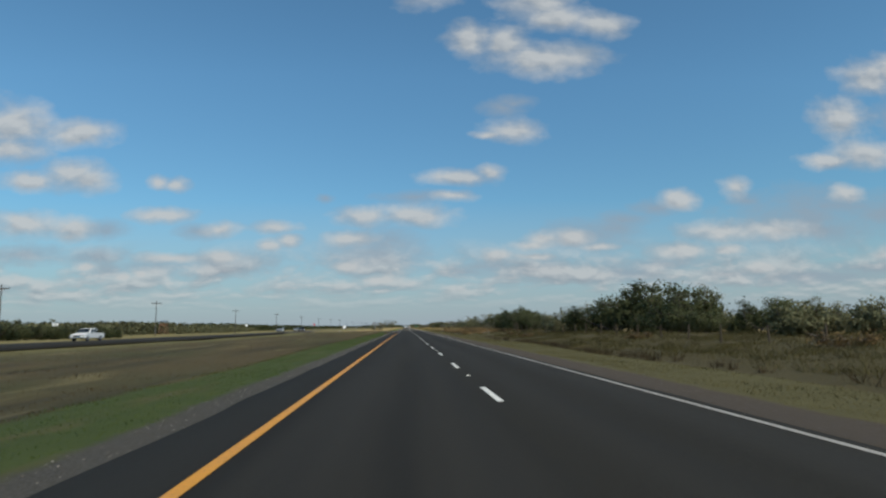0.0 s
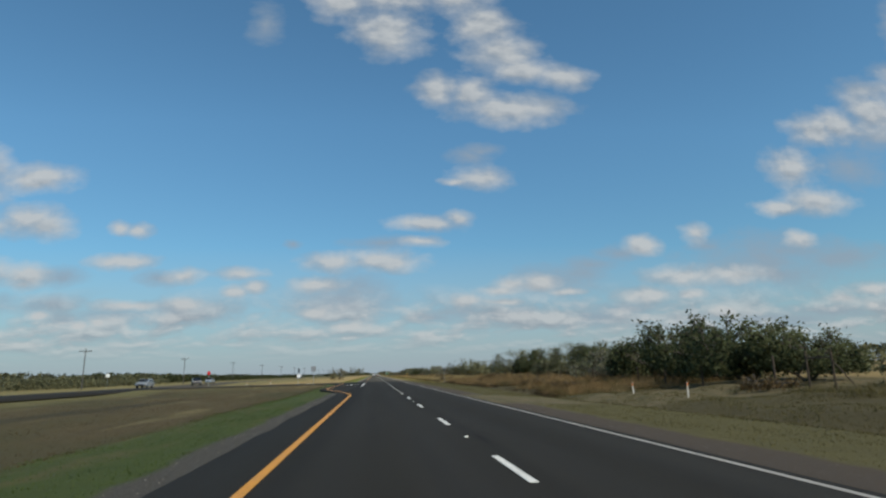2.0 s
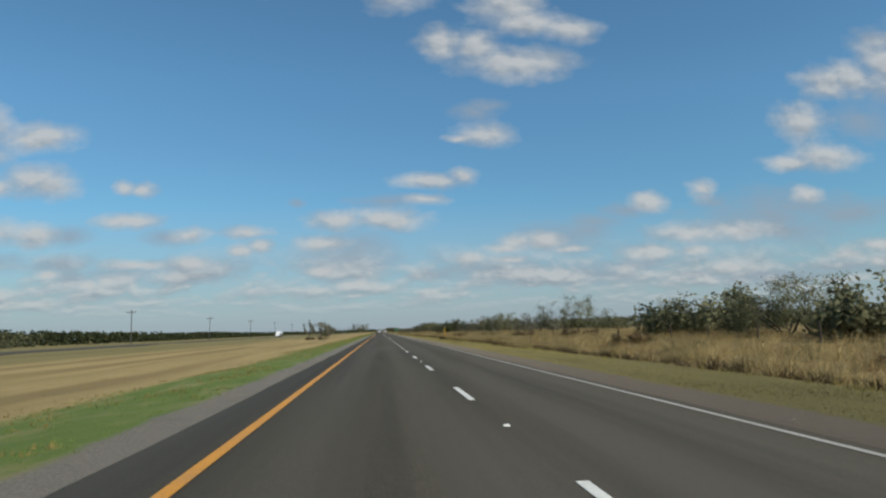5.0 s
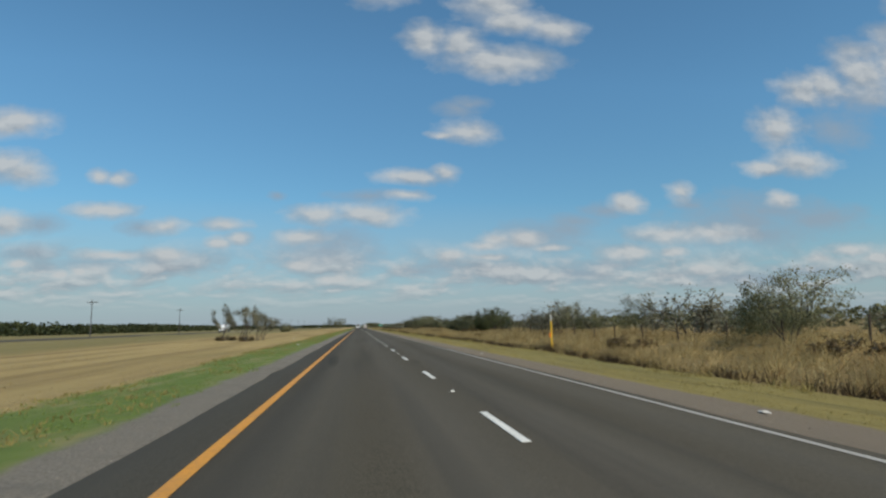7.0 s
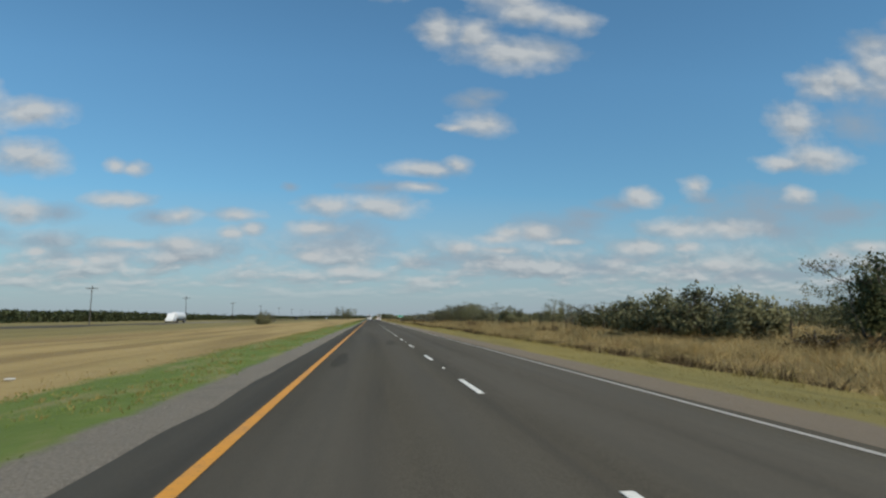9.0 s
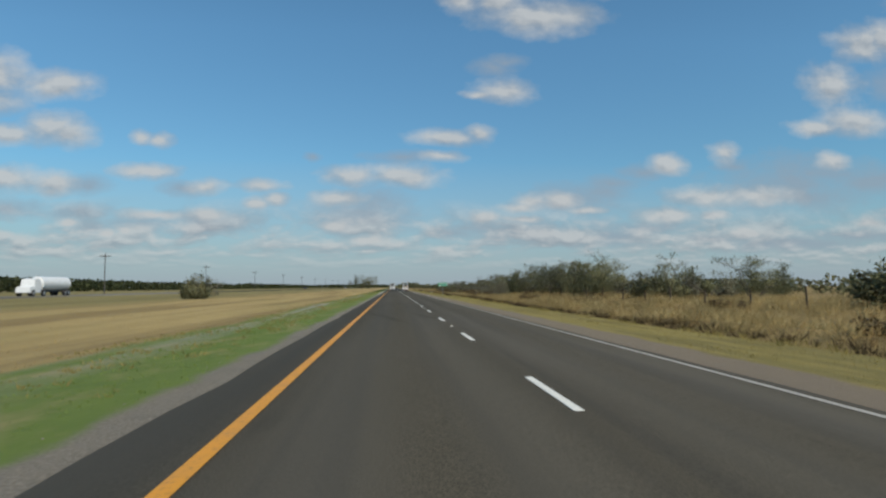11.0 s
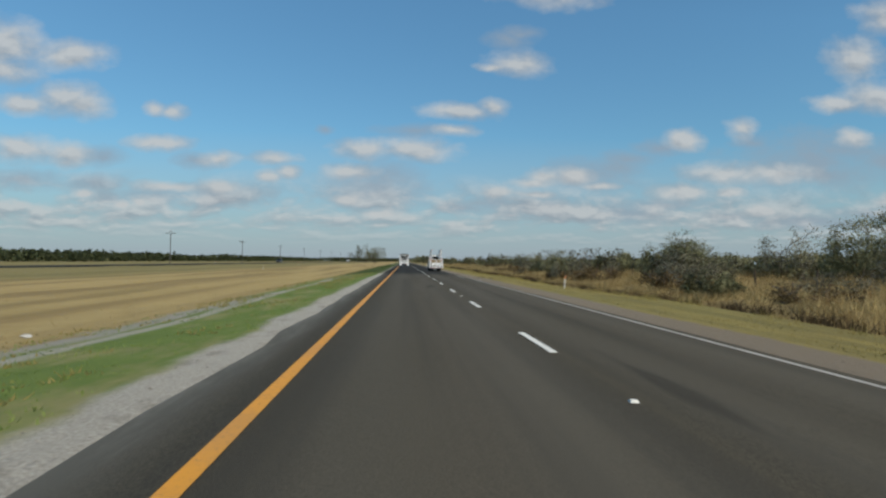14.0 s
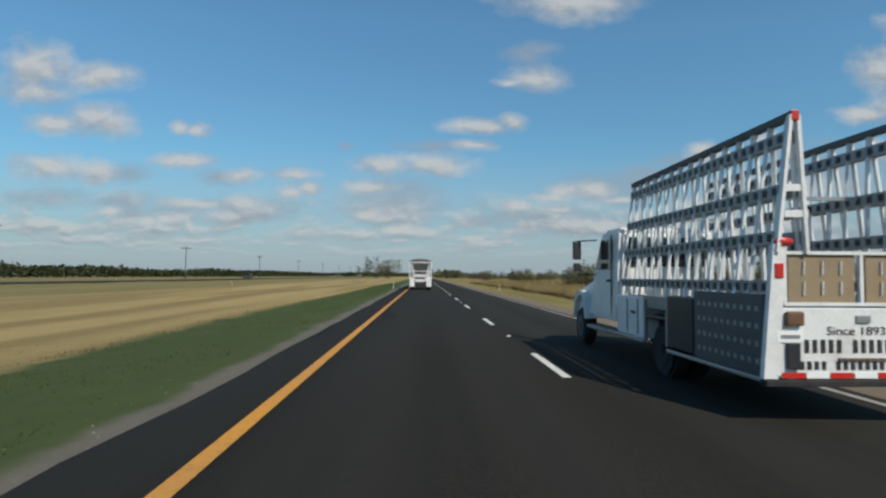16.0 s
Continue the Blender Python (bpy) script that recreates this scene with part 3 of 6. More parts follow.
def build_dashes():
    bm = bmesh.new()
    w = 0.052
    for y0, y1, x0, x1 in ((0, DASH, -w, w),):
        c = [bm.verts.new(p) for p in ((x0, y0, 0), (x1, y0, 0), (x1 * 0.95, y1, 0), (x0, y1, 0), (x0, y0, 0.005), (x1, y0, 0.005), (x1 * 0.95, y1, 0.005), (x0, y1, 0.005))]
        for f in ((4, 5, 6, 7), (0, 1, 5, 4), (1, 2, 6, 5), (2, 3, 7, 6), (3, 0, 4, 7)):
            bm.faces.new([c[i] for i in f])
    first = tagged(obj("lane_dash", bm, WHITE), "white painted dash of the lane line on asphalt", "road marking", "lane dashes", kind="structure")
    first.matrix_basis = pose(0, FIRST, 0.004)
    bm = bmesh.new()
    box(bm, -0.038, 0.038, -0.042, 0.042, 0, 0.018)
    for v in bm.verts:
        if v.co.z > 0.01:
            v.co.x *= 0.75
            v.co.y *= 0.55
    stud = tagged(obj("road_stud", bm, WHITE), "small white raised reflective road stud on the lane line", "road stud", "lane studs")
    stud.matrix_basis = pose(0, FIRST - GAP + (GAP + DASH) / 2, 0.0)
    for k in range(1, 150):
        copy_thing(first, pose(0, FIRST + k * GAP, 0.004))
        if k % 2:
            copy_thing(stud, pose(0, FIRST + k * GAP + (GAP + DASH) / 2, 0.0))


build_dashes()

# ---------------------------------------------------------------- crossing, opposing carriageway, turn lane marks
def curve_pts(cx, cy, r, a0, a1, n=8):
    return [(cx + r * math.cos(radians(a0 + (a1 - a0) * k / n)), cy + r * math.sin(radians(a0 + (a1 - a0) * k / n))) for k in range(n + 1)]


slab("turn_lane", [(-3.6, 108.0)] + [(bend(y) - 0.42 - 0.25 * step(y, 112, 130), y) for y in np.arange(110, 156, 2.5)] + [(-7.2, 157.0), (-8.6, 159.5), (-11.0, 161.6), (-15.0, 162.6)]
     + [(-29.5, 163.0), (-31.9, 161.5), (-31.9, 178.0), (-29.5, 176.0), (-15.0, 173.6), (-9.0, 172.0), (-6.0, 172.6), (-4.4, 175.0), (-3.6, 179.0)], ASPHALT, "asphalt turn lane and crossing through the grass median", "road")


def build_far_road():
    ys = list(np.arange(-200, 720, 12.0)) + list(np.arange(720, 3600, 90.0))
    verts, tris = [], []
    for y in ys:
        w = 0.2 * noise.noise((0, y * 0.1, 5))
        c = -37.8 - 13.0 * step(y, 150.0, 330.0)
        for x, z in ((c - 5.7 - w, -0.12), (c - 5.5, 0.07), (c, 0.12), (c + 5.5, 0.07), (c + 5.7 + w, -0.14)):
            verts.append((x, y, z))
    for j in range(len(ys) - 1):
        for i in range(4):
            a = j * 5 + i
            tris += [(a, a + 1, a + 6), (a, a + 6, a + 5)]
    tagged(sheet("far_road", verts, tris, ASPHALT), "dark asphalt carriageway of the oncoming traffic beyond the median", "road", kind="structure")


build_far_road()


def flat_mark(name, polys, at, label):
    """White thermoplastic shapes laid on the turn lane: polygons of (x, y) from the mark's corner."""
    bm = bmesh.new()
    for poly in polys:
        f = bm.faces.new([bm.verts.new((at[0] + x, at[1] + y, road_z(at[0] + x) + 0.007)) for x, y in poly])
        if f.normal.z < 0:
            f.normal_flip()
    bmesh.ops.triangulate(bm, faces=bm.faces)
    for f in bm.faces:
        f.normal_update()
        if f.normal.z < 0:
            f.normal_flip()
    return tagged(obj(name, bm, WHITE), label, "road marking", kind="structure")


def stroke(points, w, closed=False):
    out = []
    pts = list(points) + ([points[0]] if closed else [])
    for a, b in zip(pts, pts[1:]):
        d = Vector((b[0] - a[0], b[1] - a[1]))
        if d.length:
            n = Vector((-d.y, d.x)).normalized() * w / 2
            e = d.normalized() * w * 0.35
            out.append([(a[0] - n.x - e.x, a[1] - n.y - e.y), (b[0] - n.x + e.x, b[1] - n.y + e.y), (b[0] + n.x + e.x, b[1] + n.y + e.y), (a[0] + n.x - e.x, a[1] + n.y - e.y)])
    return out


def build_only():
    """The word ONLY, its letters drawn long for drivers."""
    h, w, g = 1.75, 0.235, 0.10
    o = [(w / 2 + w / 2 * math.cos(a), h / 2 + h / 2 * math.sin(a)) for a in [k * math.tau / 12 for k in range(12)]]
    letters = [stroke(o, 0.065, True), stroke([(0, 0), (0, h), (w, 0), (w, h)], 0.065), stroke([(0, h), (0, 0), (w, 0)], 0.065), stroke([(0, h), (w / 2, h * 0.5), (w, h)], 0.065) + stroke([(w / 2, h * 0.5), (w / 2, 0)], 0.065)]
    polys = []
    for n, strokes in enumerate(letters):
        polys += [[(x + n * (w + g), y) for x, y in p] for p in strokes]
    flat_mark("lane_word", polys, (-4.84, 142.1), "white painted word ONLY on the turn lane")


build_only()
flat_mark("turn_arrow", [[(0.0, 0.85), (0.42, 1.45), (0.42, 1.05), (0.95, 1.0), (0.95, 0.68), (0.42, 0.70), (0.42, 0.30)], [(0.80, 0.98), (1.22, 0.95), (1.30, 0.70), (1.32, -0.35), (1.06, -0.35), (1.03, 0.50), (0.80, 0.68)]], (-4.86, 150.3), "white painted left turn arrow on the turn lane")
flat_mark("stop_bar", [[(0, 0), (0.28, 0.0), (0.5, 4.6), (0.22, 4.6)]], (-11.4, 162.2), "white painted stop bar across the median crossing")
strip("yellow_median_line", [(-15.0, 168.0), (-22.0, 168.4), (-30.0, 169.0)], 0.06, YELLOW, "faded yellow centre line on the median crossing", lift=0.012)


# ---------------------------------------------------------------- grass
def make_blades(name, low, high, tip=0.5):
    """Grass: each blade takes a shade of its own."""
    m, nt, b = mat(name, 0.75, 0.0, 0.25)
    one = nt.nodes.new("ShaderNodeNewGeometry").outputs["Random Per Island"]
    patch = grain(nt, 0.33, 3.0)
    small = grain(nt, 1.5, 3.0)
    f = calc(nt, "ADD", calc(nt, "MULTIPLY_ADD", one, 0.22, calc(nt, "MULTIPLY", small, 0.7)), calc(nt, "MULTIPLY_ADD", patch, 1.5, -0.85), None, True)
    nt.links.new(blend(nt, f, low, high), b.inputs["Base Color"])
    return leafy(m, nt, b, 0.45)


# olive, brown and darker green blades hold the first stretch's cloud shade in their colour
STRAW = make_blades("straw_grass", (0.34, 0.255, 0.11), (0.66, 0.52, 0.25))
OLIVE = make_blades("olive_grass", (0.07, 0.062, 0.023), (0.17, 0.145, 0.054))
RUST = make_blades("rust_grass", (0.23, 0.15, 0.066), (0.46, 0.315, 0.145))
DARKENED_MOWN = make_blades("darkened_mown_grass", (0.085, 0.074, 0.028), (0.18, 0.15, 0.058))
DARKENED_GREEN = make_blades("darkened_green_grass", (0.05, 0.078, 0.018), (0.12, 0.155, 0.04))
SHADED_RIM = make_blades("shaded_rim_grass", (0.038, 0.026, 0.014), (0.11, 0.074, 0.036))
GREEN = make_blades("green_grass", (0.14, 0.195, 0.045), (0.31, 0.36, 0.10))
PALE = make_blades("mown_grass", (0.24, 0.19, 0.06), (0.47, 0.375, 0.13))
TAN = make_blades("stubble", (0.23, 0.16, 0.065), (0.58, 0.43, 0.18))
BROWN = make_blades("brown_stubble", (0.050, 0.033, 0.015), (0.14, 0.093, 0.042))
rng = np.random.default_rng(11)


def heights(x, y):
    return np.array([ground_z(a, b) for a, b in zip(x, y)])


def grass(name, n, xr, yr, tall, wide, material, label, lean=0.35, keep=None, crowd=1.0, tuft=1, mound=0.0):
    """n blades strewn over a stretch of ground; crowd > 1 crowds them to the first x."""
    tufts = max(n // tuft, 1)
    u = rng.random(tufts) ** crowd
    cx, cy, grown = xr[0] + (xr[1] - xr[0]) * u, rng.uniform(yr[0], yr[1], tufts), rng.uniform(0.55, 1.25, tufts)
    own = np.arange(n) % tufts
    way, off = rng.uniform(0, math.tau, n), np.abs(rng.normal(0, (mound or 0.5 * tall) if tuft > 1 else 0.0, n))
    if mound:
        grown = grown * 1.25
    x, y, size = cx[own] + np.cos(way) * off, cy[own] + np.sin(way) * off, grown[own] if tuft > 1 else np.ones(n)
    if mound:
        size = size * (0.42 + 0.58 * np.exp(-(off / (1.25 * mound)) ** 2))
    if keep:
        patch = np.array([noise.noise((a * 0.45, b * 0.3, 2.0)) + 0.6 * noise.noise((a * 1.4, b * 1.1, 4.0)) for a, b in zip(x, y)])
        ok = keep(x, y, patch)
        x, y, patch, way, size, off = x[ok], y[ok], patch[ok], way[ok], size[ok], off[ok]
        n = len(x)
    else:
        patch = np.zeros(n)
    z = heights(x, y) - 0.02
    h = tall * size * (0.55 + 0.6 * rng.random(n)) * (1 + 0.45 * patch)
    w = wide * (0.6 + 0.8 * rng.random(n))
    a, d = rng.uniform(0, math.tau, n), way + rng.normal(0, 0.6, n)
    l = h * lean * rng.random(n) ** 1.3
    wx, wy = np.cos(a) * w / 2, np.sin(a) * w / 2
    base = np.stack([x, y, z], -1)
    side = np.stack([wx, wy, 0 * wx], -1)
    tip = base + np.stack([np.cos(d) * l, np.sin(d) * l, h], -1)
    verts = np.stack([base - side, base + side, tip], 1)
    tris = np.arange(3 * n).reshape(-1, 3)
    if mound:
        # each blade faces outward from its mound, and is lit with the mound's round side
        out = np.stack([np.cos(way) * off / mound, np.sin(way) * off / mound, np.full(n, 0.9)], -1)
        wrong = (np.cross(verts[:, 1] - verts[:, 0], verts[:, 2] - verts[:, 0]) * out).sum(1) < 0
        verts[wrong, 0], verts[wrong, 1] = verts[wrong, 1].copy(), verts[wrong, 0].copy()
    field = sheet(name, verts.reshape(-1, 3), tris, material)
    if mound:
        out = out + rng.normal(0, 0.3, out.shape)
        out /= np.linalg.norm(out, axis=1, keepdims=True)
        field.data.polygons.foreach_set("use_smooth", np.ones(len(field.data.polygons), bool))
        field.data.normals_split_custom_set_from_vertices(np.repeat(out, 3, 0).tolist())
    return tagged(field, label, "grass", kind="stuff")


def rim(y):
    return 8.75 + 0.55 * (y < 200) * np.clip((200 - y) / 60, 0, 1) + 0.45 * np.sin(y * 0.11) + 0.3 * np.sin(y * 0.31 + 1.0)


def past_rim(x, y, p):
    return (x > rim(y) + 0.6 * p) & (np.abs(y - 105.0) > 6.0 + 1.5 * p)


def behind_rim(x, y, p):
    return past_rim(x - 0.8, y, p)


grass("tall_grass", 330000, (8.0, 30.0), (170, 470), 0.50, 0.024, STRAW, "tall dry straw-coloured grass beyond the ditch", 2.0, behind_rim, 1.6, tuft=85, mound=0.8)
grass("tall_grass", 190000, (8.0, 26.0), (470, 690), 0.46, 0.024, STRAW, "tall dry straw-coloured grass mixed with weeds", 2.0, behind_rim, 1.5, tuft=85, mound=0.8)
grass("tall_grass", 90000, (8.6, 24.0), (170, 690), 0.50, 0.022, RUST, "rusty brown dead weeds standing in the straw grass", 1.8, lambda x, y, p: behind_rim(x, y, p) & (p > 0.12), 1.2, tuft=60, mound=0.6)
grass("tall_grass", 60000, (8.6, 20.0), (170, 690), 0.42, 0.024, OLIVE, "olive green weeds among the straw grass", 1.8, lambda x, y, p: behind_rim(x, y, p) & (p < -0.15), 1.2, tuft=60, mound=0.6)
grass("tall_grass", 210000, (8.0, 28.0), (-6, 175), 0.34, 0.020, OLIVE, "rough olive and brown grass beyond the ditch, darkened for cloud shade", 1.9, lambda x, y, p: behind_rim(x, y, p) & ~((y > 82) & (y < 112) & (x < 15 + p)), 1.5, tuft=70, mound=0.8)
grass("tall_grass", 90000, (9.0, 24.0), (112, 185), 0.52, 0.022, RUST, "tall rusty brown reeds beside the ditch", 1.6, behind_rim, 1.2, tuft=70, mound=0.8)
# blades coloured dark to draw the shaded bank below the tall grass
grass("rim_grass", 90000, (8.2, 10.2), (0, 690), 0.42, 0.028, SHADED_RIM, "grass on the lip of the ditch, darkened for the bank's shade", 1.3, lambda x, y, p: past_rim(x - 0.15, y, p) & (x < rim(y) + 1.2) & ~((y > 84) & (y < 110)), 1.0, tuft=18)
grass("rim_grass", 26000, (7.6, 9.0), (170, 690), 0.22, 0.022, PALE, "fringe of uncut pale grass in front of the ditch", 1.5, lambda x, y, p: (x < rim(y)) & (p > -0.05), 1.0, tuft=14)
grass("verge_grass", 60000, (4.7, 9.0), (0, 195), 0.06, 0.03, DARKENED_MOWN, "olive verge grass beside the gravel, darkened for cloud shade", 1.2, lambda x, y, p: (x > 4.75 + 0.5 * p) & (np.abs(y - 105.0) > 5.0 + 1.5 * p))
grass("verge_grass", 26000, (8.5, 17.0), (80, 114), 0.09, 0.03, DARKENED_MOWN, "short olive grass before the field gate, darkened for cloud shade", 1.2, None, 1.2, tuft=3)
grass("verge_grass", 110000, (4.7, 9.0), (185, 640), 0.05, 0.03, PALE, "mown pale yellow verge grass beside the gravel", 1.2, lambda x, y, p: x > 4.75 + 0.5 * p)
grass("verge_grass", 24000, (4.9, 9.2), (0, 640), 0.055, 0.03, DARKENED_MOWN, "patches of darker grass in the mown verge", 1.2, lambda x, y, p: (p > 0.1) & (np.abs(y - 105.0) > 6.0))
# green blades in the darker copy, for cloud shade before y 150
grass("median_grass", 60000, (-4.6, -8.4), (0, 150), 0.045, 0.03, DARKENED_GREEN, "low green grass along the left shoulder", 1.2, lambda x, y, p: (x < -4.7 + 0.4 * p) & ~((y > 106) & (x > -6.9)), 1.1)
grass("median_grass", 140000, (-4.3, -8.4), (178, 548), 0.048, 0.03, GREEN, "low green grass along the left shoulder", 1.2, lambda x, y, p: (x < -4.7 + 0.35 * np.clip((y - 360) / 60, 0, 1) - 0.22 * np.clip((y - 468) / 26, 0, 1) * np.clip((547 - y) / 20, 0, 1) + 0.5 * p) & ((p > -0.28) | (y < 400)), 1.0, tuft=3)
grass("median_grass", 40000, (-4.3, -8.4), (545, 660), 0.045, 0.03, DARKENED_GREEN, "darker green grass along the shoulder", 1.2, lambda x, y, p: x < -4.6 + 0.4 * p, 1.0)
grass("median_grass", 70000, (-4.6, -8.6), (178, 548), 0.085, 0.03, PALE, "yellowed grass tufts in the green strip", 1.3, lambda x, y, p: (p > 0.0) & (x < -4.8), 1.0, tuft=6)
grass("median_grass", 70000, (-7.8, -32.0), (178, 660), 0.055, 0.04, TAN, "mown tan hay stubble of the median", 1.3, None, 1.7)
grass("median_grass", 45000, (-7.8, -32.0), (0, 160), 0.055, 0.04, BROWN, "brown grass stubble of the median, darkened for cloud shade", 1.3, None, 1.7)


# ---------------------------------------------------------------- loose stones on the gravel verges
def make_stone():
    m, nt, b = mat("loose_stone", 0.9, 0.0, 0.25)
    one = nt.nodes.new("ShaderNodeNewGeometry").outputs["Random Per Island"]
    nt.links.new(blend(nt, one, (0.12, 0.105, 0.085), (0.34, 0.30, 0.25)), b.inputs["Base Color"])
    return m


STONE = make_stone()


def stones(n, xr, yr, size, label):
    """Small uneven stones, each with eight faces, half sunk in the dirt."""
    x, y = rng.uniform(*xr, n), rng.uniform(*yr, n)
    z = heights(x, y)
    s = size * rng.uniform(0.5, 1.0, n) ** 2.0
    shape = np.array([(1, 0, 0), (0, 1, 0), (-1, 0, 0), (0, -1, 0), (0, 0, 0.7), (0, 0, -0.5)], float)
    v = shape[None] * s[:, None, None] * rng.uniform(0.6, 1.3, (n, 6, 1)) + np.stack([x, y, z + s * 0.15], -1)[:, None]
    f = np.array([(0, 1, 4), (1, 2, 4), (2, 3, 4), (3, 0, 4), (1, 0, 5), (2, 1, 5), (3, 2, 5), (0, 3, 5)])
    t = (np.arange(n)[:, None, None] * 6 + f[None]).reshape(-1, 3)
    tagged(sheet("gravel", v.reshape(-1, 3), t, STONE), label, "gravel", kind="stuff")


stones(3000, (-4.5, -3.85), (176, 640), 0.016, "loose grey stones on the left gravel verge")
stones(1500, (-4.7, -4.05), (0, 106), 0.016, "loose dark stones on the left gravel verge")
stones(4000, (3.25, 4.8), (0, 640), 0.016, "loose brown stones on the dirt beside the road")


# ---------------------------------------------------------------- skid marks
def make_skid():
    """Smeared rubber: dark where it is thick, gone where the stones show through."""
    m, nt, b = mat("smeared_rubber", 0.8, 0.0, 0.2)
    b.inputs["Base Color"].default_value = (0.022, 0.021, 0.019, 1)
    thick = level(nt, grain(nt, 3.0, 4.0, 0.65, (1.0, 0.3, 1.0)), 0.30, 0.62)
    nt.links.new(calc(nt, "MULTIPLY", thick, calc(nt, "MULTIPLY_ADD", grain(nt, 60.0, 3.0), 0.3, 0.06), None, True), b.inputs["Alpha"])
    return m


SKID = make_skid()


def skid(points, half):
    """A tyre's smear along points (x, y), narrowing to both ends."""
    bm = bmesh.new()
    row, n = [], 14
    for k in range(n + 1):
        f = k / n * (len(points) - 1)
        i = min(int(f), len(points) - 2)
        a, b = Vector(points[i]), Vector(points[i + 1])
        p, d = a.lerp(b, f - i), (b - a).normalized()
        w = half * (0.35 + 0.65 * math.sin(math.pi * k / n)) * (1 + 0.25 * noise.noise((k * 0.9, points[0][1], 0)))
        row.append([bm.verts.new((p.x + s * d.y * w, p.y - s * d.x * w, road_z(p.x) + 0.004)) for s in (-1, 1)])
    for (a, b), (c, d) in zip(row, row[1:]):
        bm.faces.new((a, b, d, c))
    for f in bm.faces:
        f.normal_update()
        if f.normal.z < 0:
            f.normal_flip()
    tagged(obj("skid_mark", bm, SKID), "dark smeared tyre skid mark on the asphalt", "skid mark", kind="structure")


skid([(-2.95, 417.5), (-2.15, 413.6), (-1.45, 410.4)], 0.11)
skid([(-2.55, 417.5), (-1.85, 413.2), (-1.25, 410.2)], 0.09)
skid([(-1.0, 417.4), (-0.45, 414.4), (0.15, 411.8)], 0.14)
skid([(-0.30, 447.3), (0.08, 446.2), (0.62, 444.7)], 0.13)
skid([(-2.50, 242.4), (-2.44, 239.6)], 0.10)
skid([(-1.1, 238.5), (-0.75, 234.9)], 0.12)
skid([(-2.0, 300.0), (-1.6, 292.0)], 0.10)

# ---------------------------------------------------------------- trees and brush
def make_leaf(name, low, high):
    m, nt, b = mat(name, 0.75, 0.0, 0.1)
    one = nt.nodes.new("ShaderNodeNewGeometry").outputs["Random Per Island"]
    tree = nt.nodes.new("ShaderNodeObjectInfo").outputs["Random"]
    f = calc(nt, "ADD", calc(nt, "MULTIPLY", one, 0.65), calc(nt, "MULTIPLY", tree, 0.35))
    nt.links.new(blend(nt, f, low, high), b.inputs["Base Color"])
    return leafy(m, nt, b, 0.4)


def make_bark(name, low, high):
    m, nt, b = mat(name, 0.9, 0.0, 0.2)
    nt.links.new(blend(nt, grain(nt, 9.0, 5.0, 0.7, (1, 1, 0.3)), low, high), b.inputs["Base Color"])
    bump(nt, b, grain(nt, 40.0), 0.5, 0.02)
    return m


BARK = make_bark("grey_bark", (0.045, 0.039, 0.031), (0.13, 0.112, 0.09))
TWIG = make_bark("pale_twigs", (0.06, 0.05, 0.04), (0.15, 0.128, 0.10))
LEAF_DARK = make_leaf("dark_leaves", (0.056, 0.070, 0.033), (0.138, 0.150, 0.070))
LEAF_OLIVE = make_leaf("olive_leaves", (0.115, 0.122, 0.064), (0.275, 0.265, 0.145))
LEAF_GREY = make_leaf("grey_leaves", (0.15, 0.145, 0.10), (0.31, 0.29, 0.20))
LEAF_BROWN = make_leaf("brown_leaves", (0.10, 0.072, 0.036), (0.25, 0.17, 0.08))


class Wood:
    """Gathers tapered limbs and leaves into two meshes."""

    def __init__(self, seed):
        self.r = np.random.default_rng(seed)
        self.v, self.t, self.tips = [], [], []

    def limb(self, a, b, ra, rb, sides=4):
        a, b = np.array(a, float), np.array(b, float)
        d = (b - a) / (np.linalg.norm(b - a) + 1e-9)
        s = np.cross(d, [0.3, 0.9, 0.2])
        s /= np.linalg.norm(s)
        u, k = np.cross(d, s), len(self.v)
        for c, r in ((a, ra), (b, rb)):
            for n in range(sides):
                q = math.tau * n / sides
                self.v.append(c + r * (math.cos(q) * s + math.sin(q) * u))
        for n in range(sides):
            i, j = k + n, k + (n + 1) % sides
            self.t += [(i, j, j + sides), (i, j + sides, i + sides)]

    def grow(self, at, way, length, r, depth, spread, droop, forks):
        """A crooked limb that forks until depth runs out."""
        way = way / np.linalg.norm(way)
        bends = 3 if depth > 1 else 2
        for n in range(bends):
            to = at + way * length / bends
            self.limb(at, to, r * (1 - 0.35 * n / bends), r * (1 - 0.35 * (n + 1) / bends), 5 if depth > 2 else 3)
            at = to
            way = way + self.r.normal(0, 0.22, 3) + [0, 0, droop]
            way /= np.linalg.norm(way)
            if depth <= 2:
                self.tips.append((at, depth))
        if depth == 0:
            return
        for n in range(forks if depth > 1 else forks + 1):
            w = way + self.r.normal(0, spread, 3)
            w[2] = abs(w[2]) * 0.8 + 0.12
            self.grow(at, w, length * self.r.uniform(0.55, 0.85), r * 0.62, depth - 1, spread, droop, forks)


